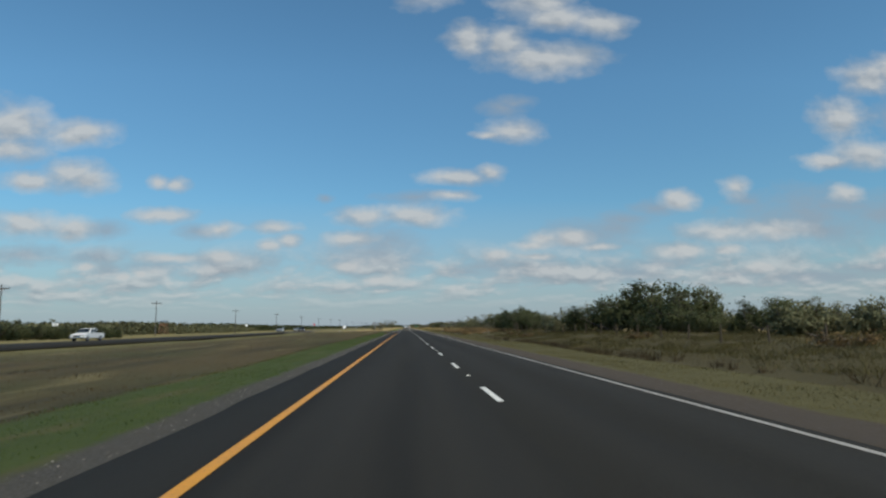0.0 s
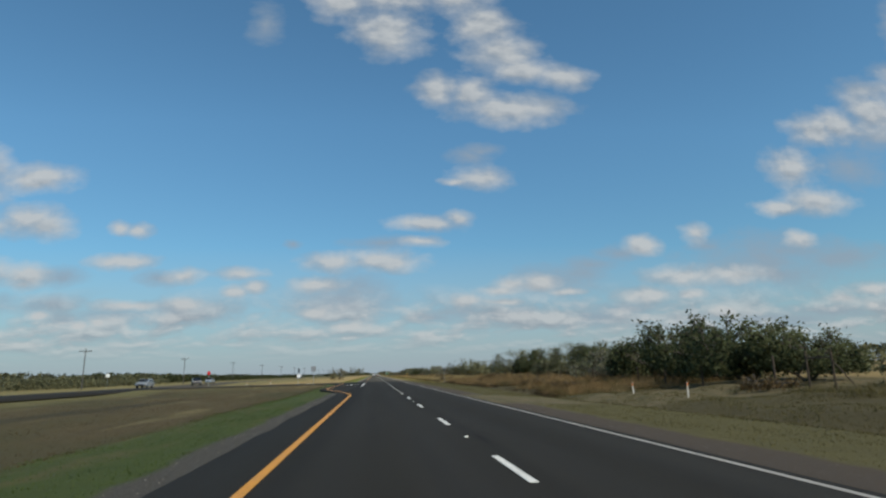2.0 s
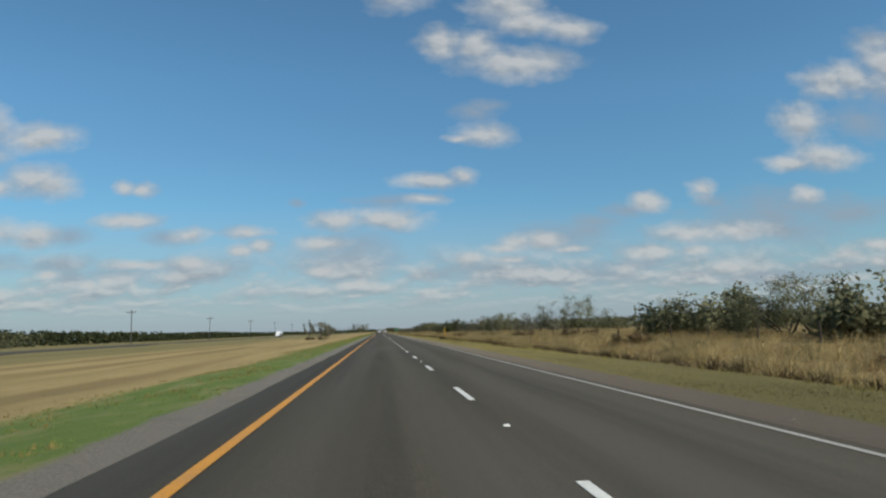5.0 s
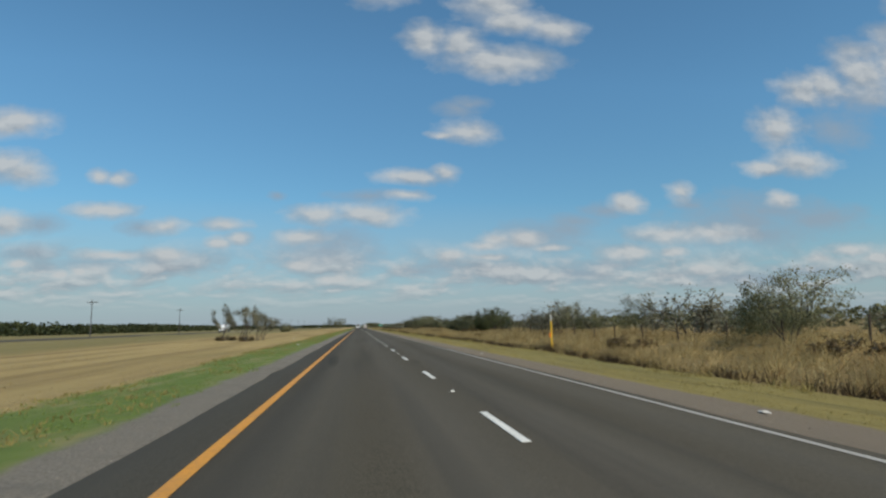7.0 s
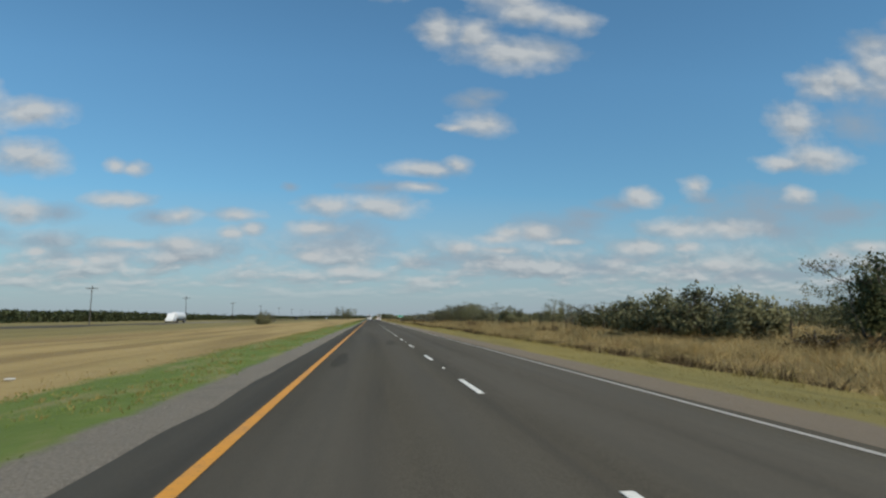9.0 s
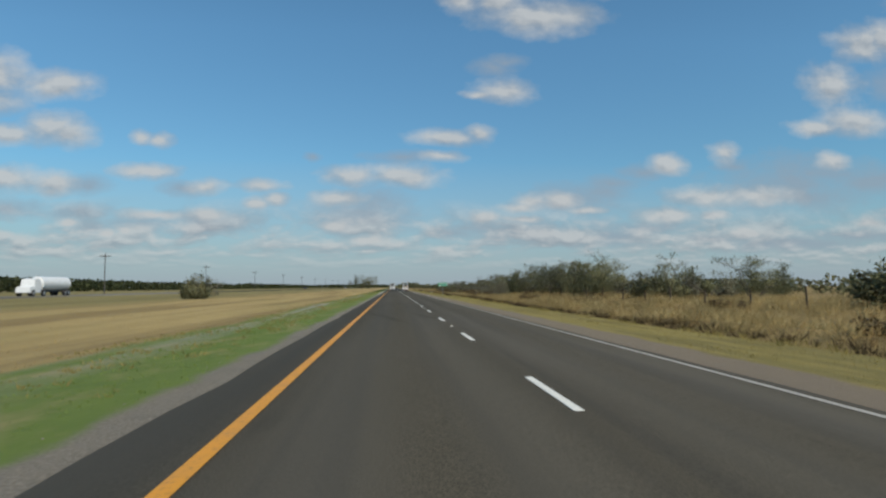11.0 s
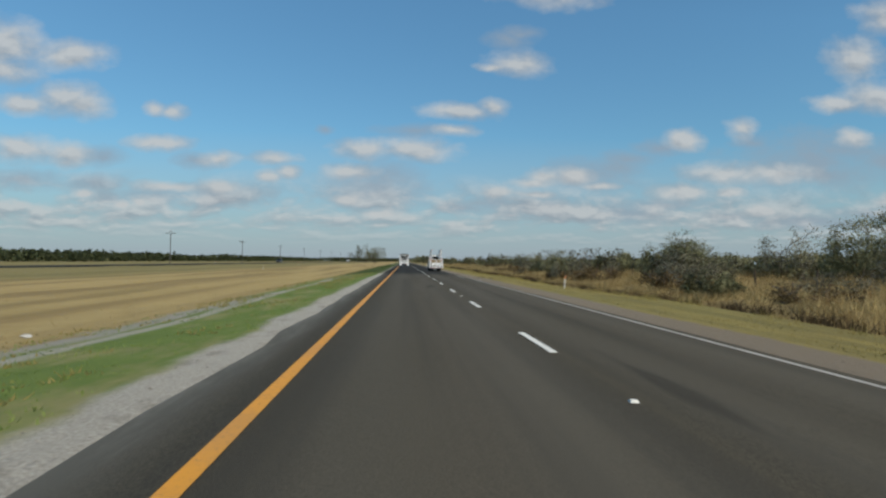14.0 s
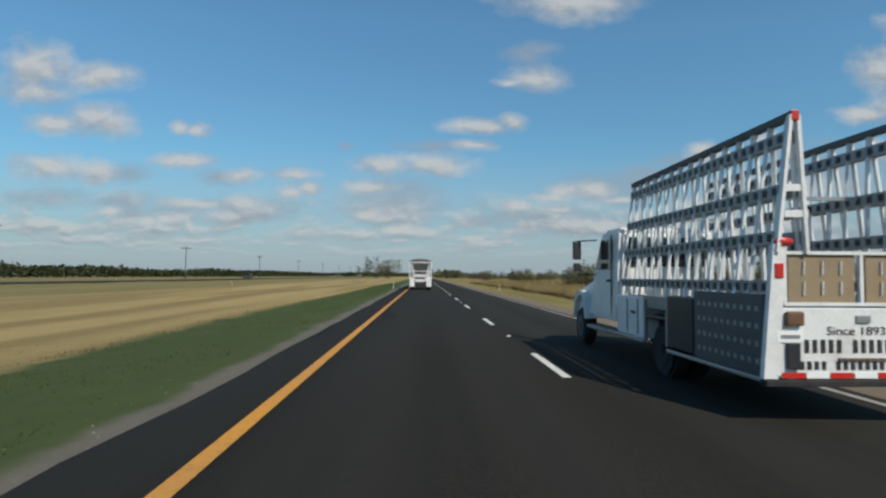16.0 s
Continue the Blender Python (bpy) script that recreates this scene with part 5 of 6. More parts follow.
def car(name, at, turn, paint_mat, kind, label):
    """A road vehicle, its nose to +y: pickup, suv, van or sedan."""
    top = empty(name, at, label, {"pickup": "pickup truck", "suv": "car", "van": "van", "semi": "truck"}[kind], turn=turn)
    w = 0.82
    L = {"pickup": 4.6, "suv": 4.1, "van": 4.8}[kind]
    h = {"pickup": 1.5, "suv": 1.45, "van": 1.95}[kind]
    y0, y1 = -L / 2, L / 2
    bm = bmesh.new()
    belt_z = 0.95 if kind != "van" else 1.05
    prism(bm, [(y0, 0.34), (y0, belt_z - 0.06), (y0 + 0.06, belt_z), (y1 - 1.15, belt_z), (y1 - 0.12, belt_z - 0.14), (y1, belt_z - 0.34), (y1, 0.34)], -w, w)
    soften(bm, 0.05)
    part("body", bm, paint_mat, top)
    cab = {"pickup": [(-0.75, belt_z - 0.02), (-0.68, h), (0.55, h), (1.15, belt_z - 0.02)], "suv": [(y0 + 0.05, belt_z - 0.02), (y0 + 0.3, h), (0.35, h), (0.98, belt_z - 0.02)],
           "van": [(y0 + 0.02, belt_z - 0.02), (y0 + 0.08, h), (1.0, h), (1.65, belt_z - 0.02)]}[kind]
    bm = bmesh.new()
    prism(bm, cab, -w + 0.04, w - 0.04, 0.10)
    soften(bm, 0.05)
    part("cabin", bm, paint_mat, top)
    mid = [(y * 0.93 + cab[0][0] * 0.03 + cab[3][0] * 0.035, z) for y, z in cab]
    lo, hi = belt_z + 0.05, h - 0.09
    ya = mid[0][0] + (mid[1][0] - mid[0][0]) * 0.3 + 0.06
    yb = mid[3][0] + (mid[2][0] - mid[3][0]) * 0.25 - 0.06
    yt = mid[2][0] - 0.06
    for s in (-1, 1):
        bm = bmesh.new()
        xb, xt = s * (w - 0.045), s * (w - 0.115)
        for a0, a1, b0, b1 in ((ya, (ya + yb) / 2 - 0.05, ya + 0.05, (ya + yb) / 2 - 0.07), ((ya + yb) / 2 + 0.03, yb, (ya + yb) / 2 + 0.03, min(yt, yb - 0.1))):
            f = [bm.verts.new(p) for p in ((xb, a0, lo), (xb, a1, lo), (xt, b1, hi), (xt, b0, hi))]
            g = [bm.verts.new((v.co.x + s * 0.008, v.co.y, v.co.z)) for v in f]
            bm.faces.new(g)
            for i in range(4):
                bm.faces.new((f[i], f[(i + 1) % 4], g[(i + 1) % 4], g[i]))
        bmesh.ops.recalc_face_normals(bm, faces=bm.faces)
        part("side_window", bm, GLASS_DARK, top)
    bm = bmesh.new()
    (ym, zm), (yn, zn) = cab[3], cab[2]
    f = [bm.verts.new(p) for p in ((-w + 0.14, ym - 0.05, zm + 0.10), (w - 0.14, ym - 0.05, zm + 0.10), (w - 0.20, yn + 0.05, zn - 0.05), (-w + 0.20, yn + 0.05, zn - 0.05))]
    g = [bm.verts.new((v.co.x, v.co.y + 0.03, v.co.z + 0.02)) for v in f]
    bm.faces.new(g)
    for i in range(4):
        bm.faces.new((f[i], f[(i + 1) % 4], g[(i + 1) % 4], g[i]))
    part("windscreen", bm, GLASS_DARK, top)
    for s in (-1, 1):
        bm = bmesh.new()
        box(bm, s * (w - 0.20) - 0.13, s * (w - 0.20) + 0.13, y1 - 0.04, y1 + 0.02, 0.60, 0.74, 0.02)
        part("headlight", bm, CHROME, top, "clear headlight")
        for y in (y0 + 0.85, y1 - 0.85):
            wheel(top, s * (w - 0.08), y, 0.33, 0.2)
    bm = bmesh.new()
    box(bm, -w + 0.02, w - 0.02, y1 - 0.03, y1 + 0.08, 0.34, 0.52, 0.03)
    part("bumper", bm, CHROME if kind == "pickup" else BLACK, top)
    bm = bmesh.new()
    box(bm, -0.42, 0.42, y1 - 0.02, y1 + 0.025, 0.54, 0.72, 0.015)
    part("grille", bm, BLACK, top)
    if kind == "pickup":
        bm = bmesh.new()
        box(bm, -w + 0.12, w - 0.12, y0 + 0.1, -0.85, belt_z - 0.01, belt_z + 0.012)
        part("bed", bm, BLACK, top, "open dark truck bed")
    return top


def semi(at, turn, label):
    """A white lorry with a rounded tank, its nose to +y."""
    top = empty("tank_truck", at, label, "truck", turn=turn)
    bm = bmesh.new()
    prism(bm, [(2.6, 0.45), (2.6, 2.3), (2.9, 2.45), (3.9, 2.3), (4.1, 1.35), (5.0, 1.25), (5.1, 0.45)], -0.95, 0.95, 0.06)
    soften(bm, 0.07)
    part("cab", bm, BODY_WHITE, top)
    bm = bmesh.new()
    prism(bm, [(3.98, 1.45), (3.98, 1.47), (3.93, 2.1), (3.90, 2.1)], -0.8, 0.8)
    part("windscreen", bm, GLASS_DARK, top)
    bm = bmesh.new()
    ring(bm, pose(0, -1.4, 1.75, 90, 0, 0), 0.98, 7.2, sides=28)
    soften(bm, 0.22, 3)
    part("tank", bm, BODY_WHITE, top, "white rounded tank")
    bm = bmesh.new()
    box(bm, -0.5, 0.5, -5.0, 4.9, 0.55, 0.80, 0.03)
    part("chassis", bm, BLACK, top)
    for y in (-4.2, -3.3, 1.9, 4.3):
        for s in (-1, 1):
            wheel(top, s * 0.85, y, 0.45, 0.3)
    return top


# oncoming traffic and a car waiting at the crossing
car("pickup_truck", (-40.0, 73.5, 0.10), 180, BODY_WHITE, "pickup", "white pickup truck on the far carriageway")
car("suv", (-36.0, 196.0, 0.10), 200, BODY_DARK, "suv", "dark blue sport utility car leaving the median crossing")
car("suv", (-39.0, 178.0, 0.10), 182, BODY_SILVER, "suv", "pale silver sport utility car on the far carriageway")
car("pickup_truck", (-47.0, 247.0, 0.10), 183, BODY_SILVER, "pickup", "silver pickup truck on the far carriageway beyond the crossing")
semi((-51.0, 478.0, 0.10), 180, "white tank truck on the far carriageway")
car("pickup_truck", (-51.5, 1000.0, 0.10), 180, BODY_WHITE, "pickup", "white pickup truck followed by a van")
car("van", (-52.0, 1014.0, 0.10), 180, BODY_WHITE, "van", "white van close behind a pickup truck")
car("suv", (-50.5, 720.0, 0.10), 180, BODY_DARK, "suv", "dark car far off on the oncoming carriageway")


# ---------------------------------------------------------------- the flatbed glass truck
def text_mesh(words, size, material, parent, m, name="lettering", label="", width=None):
    curve = bpy.data.curves.new(name, "FONT")
    curve.body, curve.size, curve.extrude = words, size, 0.002
    tmp = bpy.data.objects.new(name, curve)
    scene.collection.objects.link(tmp)
    me = bpy.data.meshes.new_from_object(tmp)
    bpy.data.objects.remove(tmp)
    xs = [v.co.x for v in me.vertices]
    mid, wide = (min(xs) + max(xs)) / 2, max(xs) - min(xs)
    k = width / wide if width else 1.0
    for v in me.vertices:
        v.co.x = (v.co.x - mid) * k
    me.materials.append(material)
    ob = new(name, me)
    ob.parent = parent
    ob.matrix_basis = m
    if label:
        ob["label"] = label
    return ob


def glass_truck():
    """Medium lorry with two tall A-frame racks for panes of glass; rear face at y = 0, nose to +y."""
    top = empty("glass_truck", (1.985, 562.75, -0.045), "white flatbed glazier's truck with tall aluminium glass racks", "truck")
    hw = 0.80
    # deck and chassis
    bm = bmesh.new()
    box(bm, -hw + 0.02, hw - 0.02, 0.03, 3.75, 0.84, 0.98, 0.015)
    part("deck", bm, DULL, top)
    bm = bmesh.new()
    for s in (-1, 1):
        box(bm, s * 0.34 - 0.05, s * 0.34 + 0.05, 0.1, 6.3, 0.50, 0.66, 0.01)
    part("chassis", bm, BLACK, top)
    # rear body: white tailboard, side skirts of dull checker plate
    bm = bmesh.new()
    box(bm, -hw, hw, 0.0, 0.06, 0.42, 0.99, 0.012)
    part("tailboard", bm, BODY_WHITE, top, "white painted tailboard with black lettering")
    for s in (-1, 1):
        bm = bmesh.new()
        box(bm, s * hw - 0.02, s * hw + 0.02, 0.06, 1.30, 0.40, 1.10, 0.008)
        part("side_skirt", bm, SKIRT, top, "dull metal side skirt")
        bm = bmesh.new()
        for n in range(4):
            for k in range(10):
                box(bm, s * (hw + 0.022) - 0.004, s * (hw + 0.022) + 0.004, 0.12 + k * 0.116, 0.17 + k * 0.116, 0.50 + n * 0.15, 0.545 + n * 0.15)
        part("skirt_tread", bm, DULL, top, "rows of pale raised treads")["kind"] = "stuff"
        bm = bmesh.new()
        box(bm, s * (hw - 0.14) - 0.15, s * (hw - 0.14) + 0.15, 1.36, 2.02, 0.42, 1.02, 0.02)
        part("toolbox", bm, BLACK, top, "black toolbox under the deck")
        bm = bmesh.new()
        box(bm, s * (hw - 0.10) - 0.10, s * (hw - 0.10) + 0.10, 2.72, 3.80, 0.44, 0.98, 0.02)
        part("toolbox", bm, ALUMINIUM, top, "bright metal toolbox behind the cab")
        bm = bmesh.new()
        for y in (2.95, 3.35):
            box(bm, s * (hw + 0.002) - 0.006, s * (hw + 0.002) + 0.006, y, y + 0.02, 0.48, 0.94)
        box(bm, s * (hw + 0.004) - 0.010, s * (hw + 0.004) + 0.010, 3.05, 3.20, 0.74, 0.78)
        part("toolbox_seam", bm, BLACK, top, "dark door seams and latch")
        # pale frame round the black wheel opening, and the rail below the deck
        bm = bmesh.new()
        for y in (2.03, 2.72):
            box(bm, s * (hw - 0.01) - 0.02, s * (hw - 0.01) + 0.02, y - 0.025, y + 0.025, 0.42, 1.0)
        box(bm, s * (hw - 0.01) - 0.02, s * (hw - 0.01) + 0.02, 2.055, 2.695, 0.95, 1.0)
        part("wheel_frame", bm, DULL, top, "grey frame round the wheel opening")
        # black sheet that draws the deep shade inside the wheel opening
        bm = bmesh.new()
        box(bm, s * (hw - 0.33) - 0.01, s * (hw - 0.33) + 0.01, 2.06, 2.69, 0.50, 0.95)
        part("well_shade", bm, BLACK, top, "black panel for the shade in the wheel opening")
        bm = bmesh.new()
        box(bm, s * hw - 0.03, s * hw + 0.03, 2.75, 4.20, 0.385, 0.43, 0.01)
        box(bm, s * hw - 0.03, s * hw + 0.03, 0.06, 2.00, 0.355, 0.395, 0.01)
        part("lower_rail", bm, STEEL, top, "pale metal lower rail")
        # mud guard over the rear wheel
        bm = bmesh.new()
        box(bm, s * (hw - 0.12) - 0.13, s * (hw - 0.12) + 0.13, 2.05, 2.70, 0.72, 0.76, 0.01)
        part("mudguard", bm, BLACK, top)
    # white corner posts of the rear frame, with lamps and bands
    for s in (-1, 1):
        bm = bmesh.new()
        prism(bm, [(-0.012, 0.40), (-0.012, 1.52), (0.05, 1.52), (0.05, 0.40)], s * hw - 0.06, s * hw + 0.06 - 0.0)
        for v in bm.verts:
            v.co.x -= s * 0.10 * (v.co.z - 0.40) / 1.1
        post = part("corner_post", bm, BODY_WHITE, top)
        bm = bmesh.new()
        box(bm, s * (hw - 0.085) - 0.035, s * (hw - 0.085) + 0.035, -0.025, -0.008, 1.24, 1.36, 0.004)
        part("marker_band", bm, RED, post, "red reflector band")
        bm = bmesh.new()
        bmesh.ops.create_uvsphere(bm, u_segments=14, v_segments=8, radius=1.0, matrix=pose(s * (hw - 0.13), -0.012, 1.545) @ Matrix.Diagonal((0.085, 0.03, 0.038, 1)))
        part("marker_lamp", bm, RED, post, "red oval marker lamp")
        bm = bmesh.new()
        box(bm, s * (hw - 0.20) - 0.075, s * (hw - 0.20) + 0.075, -0.05, -0.004, 0.84, 0.96, 0.02)
        part("tail_lamp", bm, RUSTY, top, "dirty brown tail lamp")
        bm = bmesh.new()
        box(bm, s * (hw - 0.19) - 0.055, s * (hw - 0.19) + 0.055, -0.035, -0.004, 0.48, 0.70, 0.012)
        part("bump_stop", bm, BLACK, top, "black rubber bump stop")
    # two tan boards in a pale frame above the tailboard
    bm = bmesh.new()
    box(bm, -0.70, 0.70, 0.06, 0.10, 0.46, 0.98)
    part("tail_inner", bm, BLACK, top)
    for s in (-1, 1):
        bm = bmesh.new()
        box(bm, s * 0.335 - 0.285, s * 0.335 + 0.285, 0.016, 0.036, 1.03, 1.44)
        part("rear_board", bm, PLY, top, "tan weathered board behind the frame")
        bm = bmesh.new()
        for n in range(3):
            for z in (1.10, 1.27):
                bar(bm, (s * 0.335 - 0.16 + n * 0.16, 0.008, z), (s * 0.335 - 0.155 + n * 0.16, 0.008, z + 0.11), 0.022, 0.008)
        part("board_slot", bm, BODY_WHITE, top, "pale slot in the tan board")["kind"] = "stuff"
    bm = bmesh.new()
    for z in (1.02, 1.45):
        box(bm, -hw + 0.13, hw - 0.13, -0.006, 0.03, z - 0.014, z + 0.014)
    for x in (-hw + 0.14, 0.0, hw - 0.14):
        box(bm, x - 0.014, x + 0.014, -0.006, 0.03, 1.034, 1.436)
    part("board_frame", bm, BODY_WHITE, top)
    # bumper rail, warning stripes
    bm = bmesh.new()
    box(bm, -hw - 0.06, hw + 0.06, -0.05, 0.05, 0.34, 0.395, 0.012)
    part("rear_bumper", bm, RUBBER, top, "dark steel rear bumper")
    for n in range(7):
        bm = bmesh.new()
        x = -hw + 0.10 + n * 0.205
        box(bm, x, x + 0.195, -0.010, -0.002, 0.405, 0.452)
        part("warning_stripe", bm, RED if n % 2 == 0 else WHITE_BAND, top)
    bm = bmesh.new()
    box(bm, -0.22, 0.22, -0.022, -0.002, 0.555, 0.572)
    part("handle_slot", bm, RUSTY, top, "rusty handle slot")
    bm = bmesh.new()
    box(bm, -0.06, 0.06, -0.018, -0.002, 0.865, 0.93, 0.006)
    part("small_badge", bm, STEEL, top)
    # lettering: one line can be read, the telephone number and the name are plain bars
    text_mesh("Since 1893", 0.10, INK, top, pose(-0.06, -0.004, 0.765, 90, 0, 0), "lettering", "black lettering", 0.50)
    def bars(name, x0, x1, z0, z1, groups, gap):
        n = sum(groups) + len(groups) - 1
        w, at = (x1 - x0) / n, 0
        bm = bmesh.new()
        for g in groups:
            for k in range(g):
                box(bm, x0 + (at + gap / 2) * w, x0 + (at + 1 - gap / 2) * w, -0.006, -0.002, z0, z1)
                at += 1
            at += 1
        part(name, bm, INK, top, "plain dark bars")["kind"] = "stuff"

    bars("number_bar", -0.52, 0.45, 0.615, 0.725, (5, 8), 0.45)
    bars("name_bar", -0.56, 0.56, 0.475, 0.545, (4, 7, 5), 0.42)
    bm = bmesh.new()
    box(bm, -hw + 0.06, -hw + 0.28, -0.014, -0.004, 0.70, 0.80, 0.004)
    plate = part("number_plate", bm, WHITE_BAND, top, "white number plate")
    bm = bmesh.new()
    box(bm, -hw + 0.09, -hw + 0.25, -0.018, -0.0145, 0.735, 0.765)
    part("plate_bar", bm, DULL, plate)
    # racks: A-frames with rails at four heights
    front, rear, apex, crown = 3.72, 0.02, 0.56, 2.62
    for s in (-1, 1):
        rack = part("glass_rack", bar(bmesh.new(), (s * apex, rear - 0.02, crown), (s * apex, front, crown - 0.02), 0.075, 0.06), TARP, top, "tall aluminium A-frame rack for glass panes")
        for lean in (-1, 1):
            for z in (1.16, 1.58, 1.98, 2.44):
                x = s * apex + lean * ((0.205 if lean == s else 0.07) * (crown - z) / (crown - 1.0) + 0.015)
                bm = bmesh.new()
                box(bm, x - 0.012, x + 0.012, rear, front, z - 0.055, z + 0.055)
                part("rail", bm, DULL, rack)
                bm = bmesh.new()
                for n in range(26):
                    y = rear + 0.06 + n * 0.14
                    box(bm, x + lean * 0.012, x + lean * 0.019, y, y + 0.055, z - 0.032, z + 0.032)
                part("rail_padding", bm, BLACK, rack, "row of dark rubber pads")["kind"] = "stuff"
        for n in range(15):
            y = rear + 0.03 + n * (front - rear - 0.06) / 14
            for lean in (-1, 1):
                bm = bmesh.new()
                bar(bm, (s * apex + lean * (0.22 if lean == s else 0.08), y + 0.06 * (n % 2), 1.0), (s * apex + lean * 0.012, y, crown - 0.03), 0.038, 0.026)
                part("upright", bm, ALUMINIUM, rack)
        bm = bmesh.new()
        for lean in (-1, 1):
            bar(bm, (s * apex + lean * (0.17 if lean == s else 0.085), rear - 0.03, 1.45), (s * apex + lean * 0.03, rear - 0.03, crown), 0.05, 0.03)
        for z, w in ((2.0, 0.085), (1.78, 0.10)):
            box(bm, s * apex - w, s * apex + w, rear - 0.045, rear - 0.02, z - 0.03, z + 0.03)
        part("end_frame", bm, BODY_WHITE, rack, "white painted end frame")
        bm = bmesh.new()
        box(bm, s * apex - 0.035, s * apex + 0.035, rear - 0.06, rear - 0.01, crown - 0.05, crown + 0.04, 0.01)
        part("rack_tip", bm, RED, rack, "red marker on the rack's tip")
    bm = bmesh.new()
    bar(bm, (-0.35, 0.5, 1.98), (0.35, 0.5, 1.98), 0.035)
    bar(bm, (-0.35, 2.6, 1.98), (0.35, 2.6, 1.98), 0.035)
    part("cross_tie", bm, DULL, top)
    # cab and bonnet
    bm = bmesh.new()
    prism(bm, [(3.88, 0.56), (3.88, 1.92), (3.98, 2.0), (4.75, 2.0), (5.20, 1.34), (5.20, 0.56)], -hw + 0.02, hw - 0.02, 0.07)
    soften(bm, 0.05)
    cab = part("cab", bm, BODY_WHITE, top, "white truck cab")
    bm = bmesh.new()
    prism(bm, [(5.16, 0.52), (5.16, 1.26), (6.1, 1.08), (6.5, 0.92), (6.58, 0.52)], -hw + 0.06, hw - 0.06, 0.10)
    soften(bm, 0.07)
    part("bonnet", bm, BODY_WHITE, top)
    for s in (-1, 1):
        bm = bmesh.new()
        prism(bm, [(4.20, 1.36), (4.22, 1.84), (4.70, 1.84), (5.02, 1.36)], s * (hw - 0.055) - 0.012, s * (hw - 0.055) + 0.012)
        part("side_window", bm, GLASS_DARK, cab)
        bm = bmesh.new()
        prism(bm, [(4.14, 0.62), (4.14, 1.90), (4.16, 1.90), (4.16, 0.62)], s * (hw - 0.03) - 0.008, s * (hw - 0.03) + 0.008)
        box(bm, s * (hw - 0.02) - 0.012, s * (hw - 0.02) + 0.012, 4.20, 4.34, 1.16, 1.20)
        part("door_seam", bm, BLACK, cab, "door seam and black handle")
        bm = bmesh.new()
        bar(bm, (s * (hw - 0.05), 4.95, 1.86), (s * (hw + 0.20), 5.30, 1.86), 0.022)
        part("mirror_arm", bm, BLACK, top)
        bm = bmesh.new()
        bar(bm, (s * (hw - 0.05), 5.0, 1.28), (s * (hw + 0.20), 5.30, 1.28), 0.022)
        arm = part("mirror_arm", bm, BLACK, top)
        bm = bmesh.new()
        box(bm, s * (hw + 0.20) - 0.07, s * (hw + 0.20) + 0.07, 5.26, 5.34, 1.54, 1.86, 0.02)
        box(bm, s * (hw + 0.20) - 0.06, s * (hw + 0.20) + 0.06, 5.26, 5.34, 1.34, 1.48, 0.02)
        part("mirror", bm, BLACK, arm, "black door mirror")
        bm = bmesh.new()
        prism(bm, [(5.45, 0.50), (5.50, 0.86), (5.72, 0.99), (6.0, 0.99), (6.22, 0.84), (6.30, 0.50), (6.22, 0.50), (6.14, 0.76), (5.96, 0.90), (5.76, 0.90), (5.60, 0.78), (5.54, 0.50)], s * (hw - 0.10) - 0.11, s * (hw - 0.10) + 0.11)
        part("wheel_arch", bm, BODY_WHITE, top)
        bm = bmesh.new()
        box(bm, s * (hw - 0.10) - 0.12, s * (hw - 0.10) + 0.12, 4.30, 5.35, 0.36, 0.42, 0.01)
        part("side_step", bm, STEEL, top)
        wheel(top, s * (hw - 0.13), 5.88, 0.34, 0.22, SKIRT)
        # rear rims coloured black for the shade they sit in
        wheel(top, s * (hw - 0.20), 2.38, 0.34, 0.22, RUBBER)
        wheel(top, s * (hw - 0.47), 2.38, 0.34, 0.20, RUBBER)
    bm = bmesh.new()
    box(bm, -0.62, 0.62, 3.86, 3.885, 1.40, 1.84)
    part("rear_window", bm, GLASS_DARK, cab)
    bm = bmesh.new()
    bar(bm, (0.45, 3.80, 0.7), (0.45, 3.80, 2.2), 0.09, 0.09, 10)
    part("exhaust", bm, CHROME, top, "upright chrome exhaust")
    return top


glass_truck()


